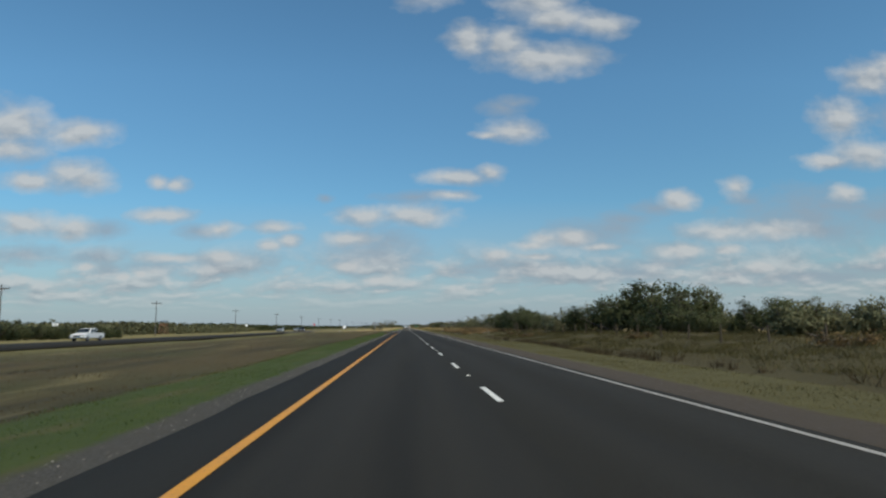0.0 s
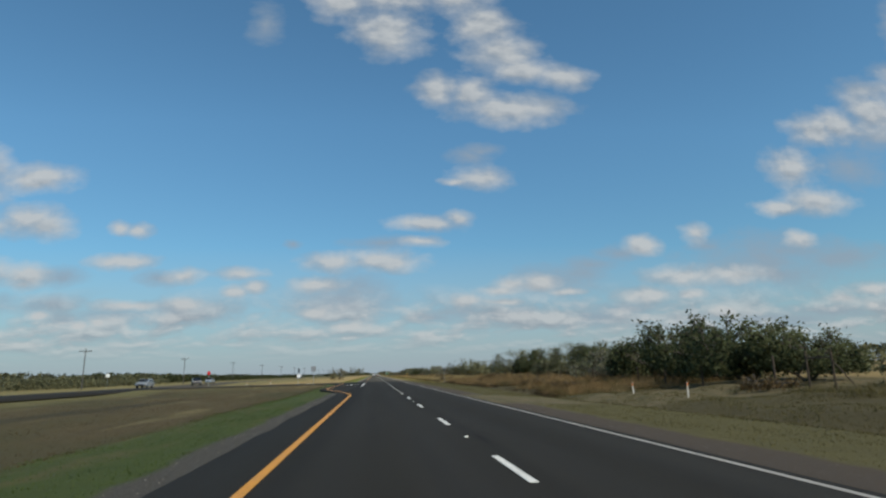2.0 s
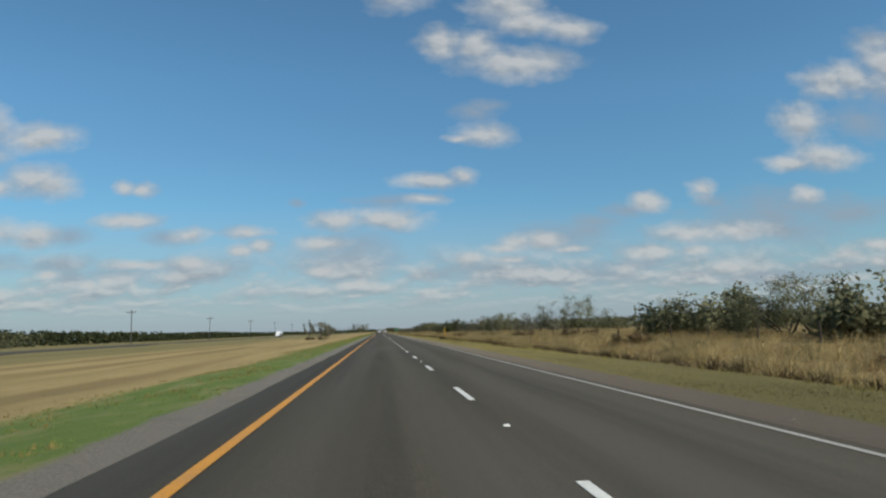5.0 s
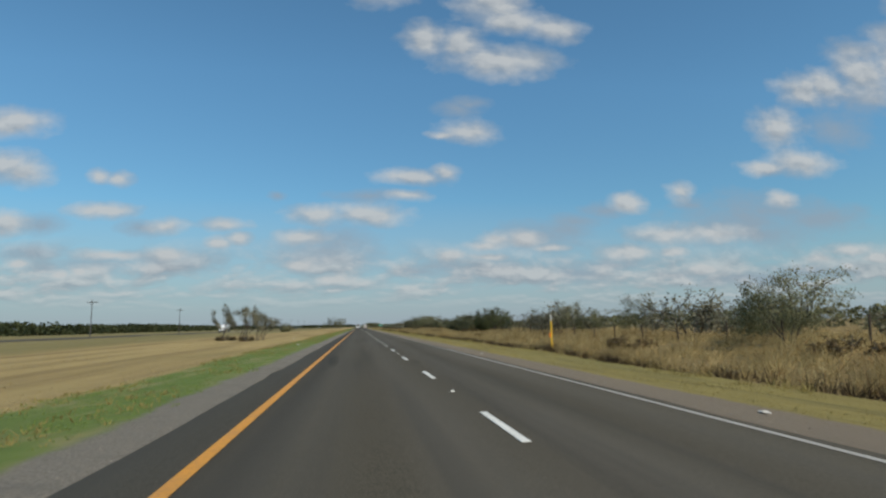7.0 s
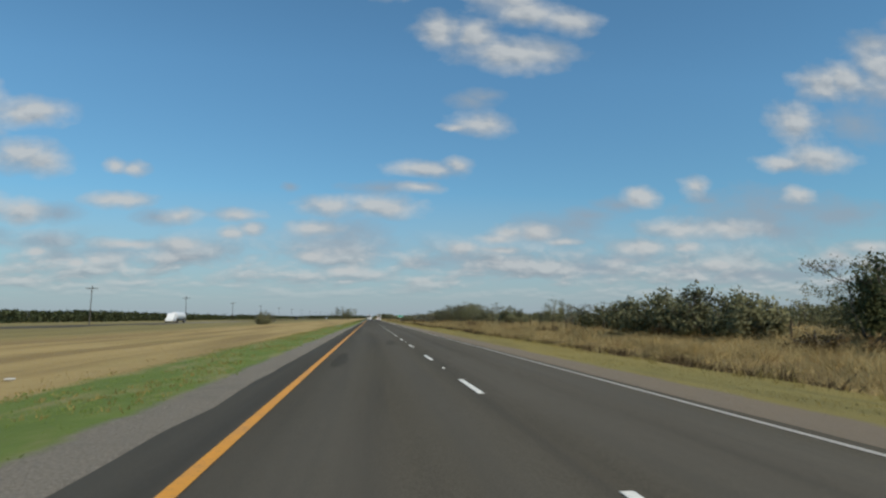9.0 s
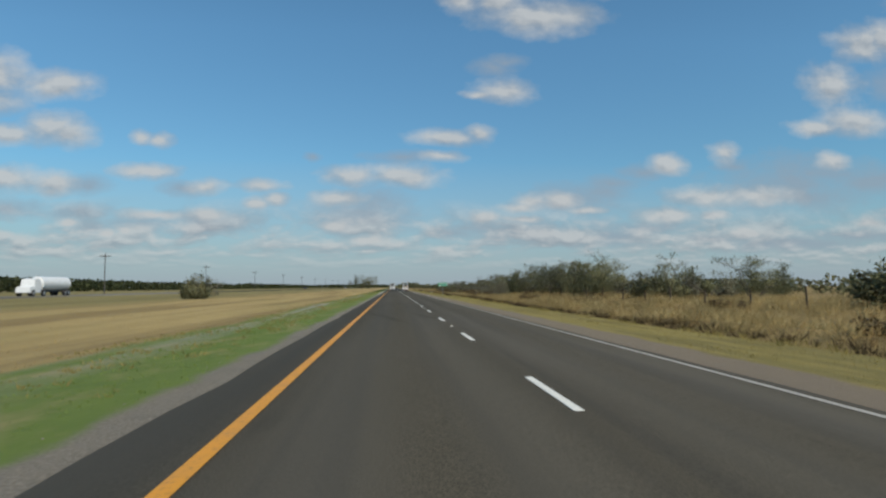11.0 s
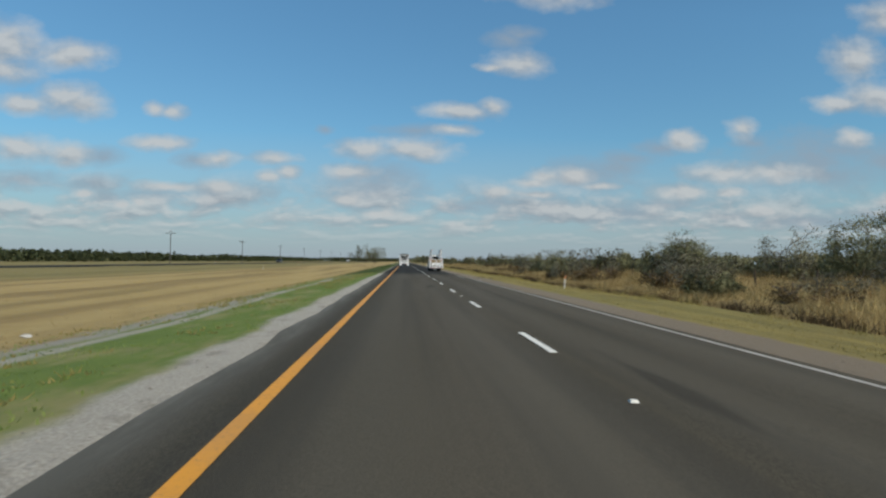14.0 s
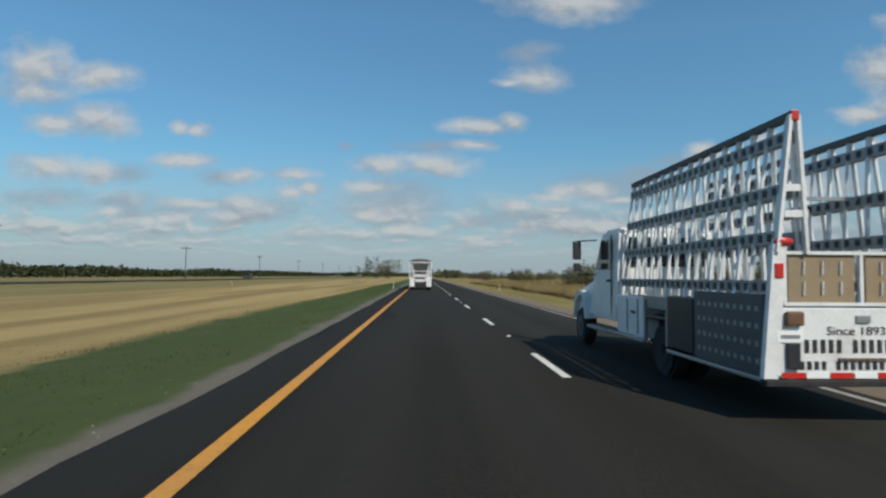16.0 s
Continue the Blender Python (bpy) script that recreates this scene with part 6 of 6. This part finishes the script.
def hopper_truck():
    """A lorry that hauls a tipping hopper, seen from behind; rear face at y = 0."""
    top = empty("hopper_truck", (-1.97, 606.3, 0.03), "white hopper trailer truck with a grey roll tarp", "truck")
    w = 0.93
    bm = bmesh.new()
    prism(bm, [(0.0, 2.30), (0.55, 1.05), (5.6, 1.05), (6.2, 2.30)], -w, w)
    for v in bm.verts:
        if v.co.z < 1.5:
            v.co.x *= 0.62
    soften(bm, 0.03)
    part("hopper", bm, BODY_WHITE, top, "white sloping hopper body")
    bm = bmesh.new()
    for s in (-1, 1):
        bar(bm, (s * (w - 0.03), -0.02, 0.9), (s * (w - 0.03), -0.02, 2.32), 0.07)
        bar(bm, (s * (w - 0.05), 0.0, 1.28), (s * 0.55, 0.5, 1.10), 0.05)
        bar(bm, (s * (w - 0.03), -0.02, 2.2), (s * 0.5, 0.45, 1.35), 0.05)
    bar(bm, (-w, -0.02, 2.30), (w, -0.02, 2.30), 0.08)
    bar(bm, (-w, -0.02, 1.56), (w, -0.02, 1.56), 0.06)
    part("rear_frame", bm, BODY_WHITE, top)
    bm = bmesh.new()
    prism(bm, [(0.02, 2.16), (0.44, 1.30), (0.46, 1.31), (0.04, 2.17)], -0.66, 0.66)
    for v in bm.verts:
        if v.co.z < 1.6:
            v.co.x *= 0.72
    part("rear_chute", bm, TARP, top, "dark rear slope of the hopper")
    bm = bmesh.new()
    rows = []
    for y in (-0.06, 3.0, 6.25):
        rows.append([bm.verts.new((w * 1.02 * math.cos(math.pi * k / 10), y, 2.33 + 0.26 * math.sin(math.pi * k / 10))) for k in range(11)])
    for a, b in zip(rows, rows[1:]):
        for k in range(10):
            bm.faces.new((a[k], a[k + 1], b[k + 1], b[k]))
    bm.faces.new(rows[0])
    part("tarp", bm, TARP, top, "dark grey roll tarp")
    bm = bmesh.new()
    box(bm, -0.45, 0.45, -0.1, 6.5, 0.66, 0.86, 0.02)
    part("chassis", bm, BODY_WHITE, top)
    for s in (-1, 1):
        bm = bmesh.new()
        box(bm, s * 0.70 - 0.22, s * 0.70 + 0.22, -0.10, 2.2, 0.86, 1.02, 0.05)
        part("fender", bm, BODY_WHITE, top)
        bm = bmesh.new()
        box(bm, s * 0.70 - 0.20, s * 0.70 + 0.20, -0.12, -0.09, 0.26, 0.88, 0.01)
        part("mud_flap", bm, BODY_WHITE, top, "pale mud flap")
        bm = bmesh.new()
        box(bm, s * 0.40 - 0.06, s * 0.40 + 0.06, -0.14, -0.10, 0.62, 0.72, 0.01)
        part("tail_lamp", bm, RED, top)
        for y in (0.55, 1.6, 5.6):
            wheel(top, s * 0.70, y, 0.42, 0.34)
    bm = bmesh.new()
    prism(bm, [(6.6, 0.6), (6.6, 2.1), (7.4, 2.1), (7.8, 1.4), (8.8, 1.2), (8.8, 0.6)], -0.85, 0.85, 0.06)
    soften(bm, 0.05)
    part("cab", bm, BODY_WHITE, top)
    for s in (-1, 1):
        bm = bmesh.new()
        bar(bm, (s * 0.82, 7.6, 1.8), (s * 1.08, 7.7, 1.8), 0.03)
        box(bm, s * 1.08 - 0.06, s * 1.08 + 0.06, 7.66, 7.74, 1.45, 1.85, 0.02)
        part("mirror", bm, BLACK, top)
        wheel(top, s * 0.75, 8.2, 0.42, 0.24)
    return top


hopper_truck()


# ---------------------------------------------------------------- signs, posts, poles and fence
def place_sign():
    """The green distance sign on its post."""
    x, y = 7.48, 498.3
    z = ground_z(x, y)
    top = empty("road_sign", (x, y, z), "green distance sign with white lettering on a steel post", "road sign")
    bm = bmesh.new()
    box(bm, -0.88, 0.88, 0.0, 0.02, 1.30 - z, 1.99 - z)
    bmesh.ops.bevel(bm, geom=[e for e in bm.edges if abs(e.verts[0].co.y - e.verts[1].co.y) > 0.01], offset=0.07, segments=3, affect="EDGES")
    panel = part("panel", bm, SIGN_GREEN, top)
    bm = bmesh.new()
    for z0, z1 in ((1.325 - z, 1.345 - z), (1.945 - z, 1.965 - z)):
        box(bm, -0.82, 0.82, -0.006, -0.001, z0, z1)
    for s in (-1, 1):
        box(bm, s * 0.845 - 0.01, s * 0.845 + 0.01, -0.006, -0.001, 1.37 - z, 1.92 - z)
    part("border", bm, SIGN_WHITE, panel)
    for words, px, pz, wide in (("Falfurrias", -0.20, 1.70, 1.16), ("8", 0.70, 1.70, 0.13), ("Alice", -0.50, 1.42, 0.56), ("44", 0.64, 1.42, 0.27)):
        text_mesh(words, 0.26, SIGN_WHITE, panel, pose(px, -0.004, pz - z, 90, 0, 0), "lettering", "white lettering", wide)
    bm = bmesh.new()
    bar(bm, (0, 0.05, -0.2), (0, 0.05, 1.9 - z), 0.075, 0.075, 8)
    part("post", bm, STEEL, top, "grey steel post")
    for q in (1.45 - z, 1.84 - z):
        bm = bmesh.new()
        box(bm, -0.5, 0.5, 0.02, 0.05, q - 0.02, q + 0.02)
        part("bracket", bm, STEEL, top)


place_sign()


def back_sign(x, y, wide, low, high, label, turn=0.0, face=SIGN_BACK, shape="box"):
    """A smaller sign on one post; its face is a plain plate."""
    z = ground_z(x, y)
    top = empty("traffic_sign", (x, y, z), label, "road sign", turn=turn)
    bm = bmesh.new()
    if shape == "octagon":
        bmesh.ops.create_cone(bm, cap_ends=True, segments=8, radius1=wide / 2, radius2=wide / 2, depth=0.02, matrix=pose(0, 0, (low + high) / 2, 90, 22.5, 0))
    elif shape == "triangle":
        bmesh.ops.create_cone(bm, cap_ends=True, segments=3, radius1=wide / 2, radius2=wide / 2, depth=0.02, matrix=pose(0, 0, (low + high) / 2, 90, 30, 0))
    else:
        box(bm, -wide / 2, wide / 2, -0.01, 0.01, low, high)
        bmesh.ops.bevel(bm, geom=[e for e in bm.edges if abs(e.verts[0].co.y - e.verts[1].co.y) > 0.01], offset=0.05, segments=3, affect="EDGES")
    part("plate", bm, face, top)
    bm = bmesh.new()
    bar(bm, (0, 0.045, -0.2), (0, 0.045, high - 0.05), 0.06, 0.06, 8)
    part("post", bm, STEEL, top)
    bm = bmesh.new()
    box(bm, -wide * 0.3, wide * 0.3, 0.012, 0.03, (low + high) / 2 - 0.02, (low + high) / 2 + 0.02)
    part("bracket", bm, STEEL, top)


SIGN_DARK = paint("dark_sign_back", (0.03, 0.035, 0.04), 0.85, 0.0, 0.2)
back_sign(-9.75, 156.6, 0.66, 1.80, 2.48, "grey back of a square road sign at the crossing")
back_sign(-12.4, 162.2, 0.50, 1.75, 2.45, "dark road sign turned sideways at the crossing", 74, SIGN_DARK)
back_sign(8.98, 165.5, 0.34, 1.85, 2.24, "small dark square sign on a tall steel post by the ditch", 12, SIGN_DARK)
back_sign(-29.1, 178.4, 0.62, 1.95, 2.57, "red octagonal stop sign by the side road", 0, SIGN_RED, "octagon")
back_sign(-56.4, 205.3, 0.80, 2.2, 2.9, "white rectangular sign beyond the crossing", 0, SIGN_WHITE)
back_sign(-60.0, 101.5, 1.10, 2.0, 2.7, "white rectangular sign beyond the far carriageway", 0, SIGN_WHITE)


def delineators():
    """Low white flexible posts with a reflector."""
    bm = bmesh.new()
    box(bm, -0.035, 0.035, -0.012, 0.012, -0.1, 0.72, 0.01)
    top = tagged(new("delineator_post"), "low white plastic delineator post with a small reflector", "marker post", "delineators")
    part("stake", bm, POST_WHITE, top)
    bm = bmesh.new()
    box(bm, -0.028, 0.028, -0.019, -0.012, 0.56, 0.68)
    part("reflector", bm, ORANGE, top, "orange reflector")
    spots = [(-19.8, 163.5), (-18.0, 172.1), (13.3, 108.8), (13.2, 102.6), (7.0, 523.4), (5.9, 616.0), (-4.5, 612.0), (-28.6, 640.0), (-56.5, 663.0), (-25.5, 590.0)]
    for n, (x, y) in enumerate(spots):
        m = pose(x, y, ground_z(x, y), 0, 4 * math.sin(n * 2.1), 10 * math.sin(n))
        if n == 0:
            top.matrix_basis = m
        else:
            copy_thing(top, m)


delineators()


def marker_pole():
    z = ground_z(10.1, 286.5)
    top = empty("pipeline_marker", (10.1, 286.5, z), "tall yellow plastic pipeline marker pole in the grass", "marker post")
    bm = bmesh.new()
    bar(bm, (0, 0, -0.2), (0, 0, 1.75), 0.10, 0.10, 10)
    part("pole", bm, YELLOW_PLASTIC, top)
    bm = bmesh.new()
    bar(bm, (0, 0, 1.75), (0, 0, 2.1), 0.105, 0.09, 10)
    part("cap", bm, POST_WHITE, top, "pale domed cap")
    bm = bmesh.new()
    box(bm, -0.14, -0.05, -0.05, 0.05, 0.72, 1.02, 0.02)
    part("test_box", bm, ORANGE, top, "small orange terminal box")


marker_pole()


# pole timber, paler and greyer to put distance haze into its colour
HAZY_POLE = make_bark("haze_grey_pole", (0.05, 0.046, 0.042), (0.12, 0.112, 0.104))


def utility_poles():
    top = tagged(new("utility_pole"), "wooden utility pole with a crossarm, greyed for haze", "utility pole", "utility poles")
    bm = bmesh.new()
    bar(bm, (0, 0, -0.3), (0, 0, 8.0), 0.22, 0.15, 10)
    part("pole", bm, HAZY_POLE, top)
    bm = bmesh.new()
    box(bm, -1.15, 1.15, -0.06, 0.06, 7.35, 7.50, 0.01)
    arm = part("crossarm", bm, HAZY_POLE, top)
    for x in (-1.05, -0.35, 0.35, 1.05):
        bm = bmesh.new()
        bar(bm, (x, 0, 7.5), (x, 0, 7.72), 0.07, 0.05, 8)
        part("insulator", bm, STEEL, arm)
    bm = bmesh.new()
    bar(bm, (-0.6, -0.06, 7.40), (0, -0.12, 6.85), 0.05)
    bar(bm, (0.6, -0.06, 7.40), (0, -0.12, 6.85), 0.05)
    part("brace", bm, STEEL, top)
    for n in range(-1, 22):
        y = 137.0 + 62.3 * n + (11.0 if n < 0 else 0.0)
        m = pose(-58.5, y, ground_z(-58.5, min(y, 700)), 0, 0.8 * math.sin(n * 1.7), 4 * math.sin(n))
        if n == -1:
            top.matrix_basis = m
        else:
            copy_thing(top, m)


utility_poles()


def hunting_blind():
    """A small box on tall legs at the edge of the far brush."""
    x, y = -66.0, 160.0
    top = empty("hunting_blind", (x, y, ground_z(x, y)), "reddish wooden hunting blind on four tall legs", "tower")
    for sx in (-1, 1):
        for sy in (-1, 1):
            bm = bmesh.new()
            bar(bm, (sx * 0.95, sy * 0.95, -0.2), (sx * 0.7, sy * 0.7, 2.5), 0.14)
            part("leg", bm, RUSTY, top)
    bm = bmesh.new()
    bar(bm, (-0.9, -0.95, 0.3), (0.75, -0.75, 2.3), 0.08)
    bar(bm, (0.9, -0.95, 0.3), (-0.75, -0.75, 2.3), 0.08)
    part("cross_brace", bm, RUSTY, top)
    bm = bmesh.new()
    box(bm, -0.85, 0.85, -0.85, 0.85, 2.5, 2.62, 0.01)
    box(bm, -0.8, 0.8, -0.8, 0.8, 2.62, 3.05, 0.01)
    part("box", bm, RUSTY, top)
    bm = bmesh.new()
    prism(bm, [(-1.0, 3.55), (0.0, 3.85), (1.0, 3.55), (1.0, 3.48), (-1.0, 3.48)], -1.0, 1.0)
    for sx in (-1, 1):
        for sy in (-1, 1):
            bar(bm, (sx * 0.75, sy * 0.75, 3.05), (sx * 0.75, sy * 0.75, 3.5), 0.1)
    part("roof", bm, STEEL, top, "grey sheet metal roof on posts")


hunting_blind()


def fence():
    """Wire fence along the brush: dark wooden posts and four strands."""
    top = tagged(new("wire_fence"), "wire fence of dark wooden posts along the brush", "fence")
    bm = bmesh.new()
    bar(bm, (0, 0, -0.3), (0, 0, 1.02), 0.11, 0.09, 7)
    me = bpy.data.meshes.new("post")
    bm.to_mesh(me)
    bm.free()
    me.materials.append(TIMBER)
    r = random.Random(3)
    line = []
    for n in range(150):
        y = 12.0 + n * 4.4
        if 96.5 < y < 106:
            continue
        x = 17.6 + 0.15 * r.uniform(-1, 1)
        p = new("post", me)
        p.parent = top
        z = ground_z(x, y)
        p.matrix_basis = pose(x, y, z, r.uniform(-3, 3), r.uniform(-3, 3), r.uniform(0, 90)) @ Matrix.Diagonal((1, 1, r.uniform(0.92, 1.12), 1))
        line.append((x, y, z))
    for h in (0.3, 0.5, 0.7, 0.9):
        for run in ([p for p in line if p[1] < 100], [p for p in line if p[1] > 100]):
            bm = bmesh.new()
            rows = [[bm.verts.new((x + dx, y, z + h + dz)) for dx, dz in ((-0.0025, 0), (0.0025, -0.002), (0.001, 0.003))] for x, y, z in run]
            for a, b in zip(rows, rows[1:]):
                for k in range(3):
                    bm.faces.new((a[k], a[(k + 1) % 3], b[(k + 1) % 3], b[k]))
            part("wire", bm, RUSTY, top)
    bm = bmesh.new()
    bar(bm, (17.8, 102.6, ground_z(17.8, 102.6) - 0.2), (17.8, 102.6, ground_z(17.8, 102.6) + 1.55), 0.11, 0.10, 8)
    part("gate_post", bm, TIMBER, top, "tall dark gate post")
    for y, s in ((100.1, -1),):
        bm = bmesh.new()
        z = ground_z(17.6, y)
        bar(bm, (17.6, y, z - 0.2), (17.6, y, z + 1.68), 0.10, 0.09, 8)
        bar(bm, (17.6, y + s * 1.5, z - 0.2), (17.6, y + s * 1.5, z + 1.62), 0.10, 0.09, 8)
        bar(bm, (17.6, y, z + 1.35), (17.6, y + s * 1.5, z + 1.35), 0.07, 0.07, 7)
        bar(bm, (17.6, y - s * 1.1, z + 0.1), (17.6, y, z + 1.25), 0.05, 0.05, 6)
        bar(bm, (17.6, y + s * 2.6, z + 0.1), (17.6, y + s * 1.5, z + 1.25), 0.05, 0.05, 6)
        part("gate_brace", bm, TIMBER, top, "heavy braced gate posts")


fence()


PALE_SCRAP = paint("weathered_pale_scrap", (0.46, 0.43, 0.38), 0.8, 0.0, 0.4, 20.0)


def litter():
    """Scraps on the verge: two strips of burst tyre and pale rags."""
    for n, (x, y, long) in enumerate(((4.25, 538.0, 0.55), (4.7, 535.6, 0.5))):
        bm = bmesh.new()
        rows = []
        for k in range(9):
            a = k / 8
            rows.append([bm.verts.new((long * (a - 0.5), w + 0.05 * math.sin(a * 5), 0.02 + 0.05 * math.sin(math.pi * a) + (0.03 if w else 0))) for w in (-0.08, 0.0, 0.08)])
        for a, b in zip(rows, rows[1:]):
            for k in range(2):
                bm.faces.new((a[k], a[k + 1], b[k + 1], b[k]))
        solid = bmesh.ops.solidify(bm, geom=bm.faces[:], thickness=0.02)
        scrap = tagged(obj("tyre_scrap", bm, RUBBER), "curled strip of burst black tyre on the gravel", "tyre scrap")
        scrap.matrix_basis = pose(x, y, ground_z(x, y) + 0.01, 0, 0, 25 + 40 * n)
    for n, (x, y, size) in enumerate(((4.1, 259.6, 0.085), (3.85, 278.0, 0.06), (-6.2, 296.8, 0.10), (-10.9, 338.0, 0.12), (-9.0, 503.0, 0.10))):
        bm = bmesh.new()
        bmesh.ops.create_icosphere(bm, subdivisions=2, radius=size)
        for v in bm.verts:
            v.co *= 1 + 0.5 * noise.noise(v.co * 14 + Vector((n * 3.0, 0, 0)))
            v.co.z *= 0.35
        rag = tagged(obj("litter", bm, PALE_SCRAP), "crumpled pale scrap of litter on the verge", "litter")
        rag.matrix_basis = pose(x, y, ground_z(x, y) + size * 0.22, 0, 0, 50 * n)


litter()
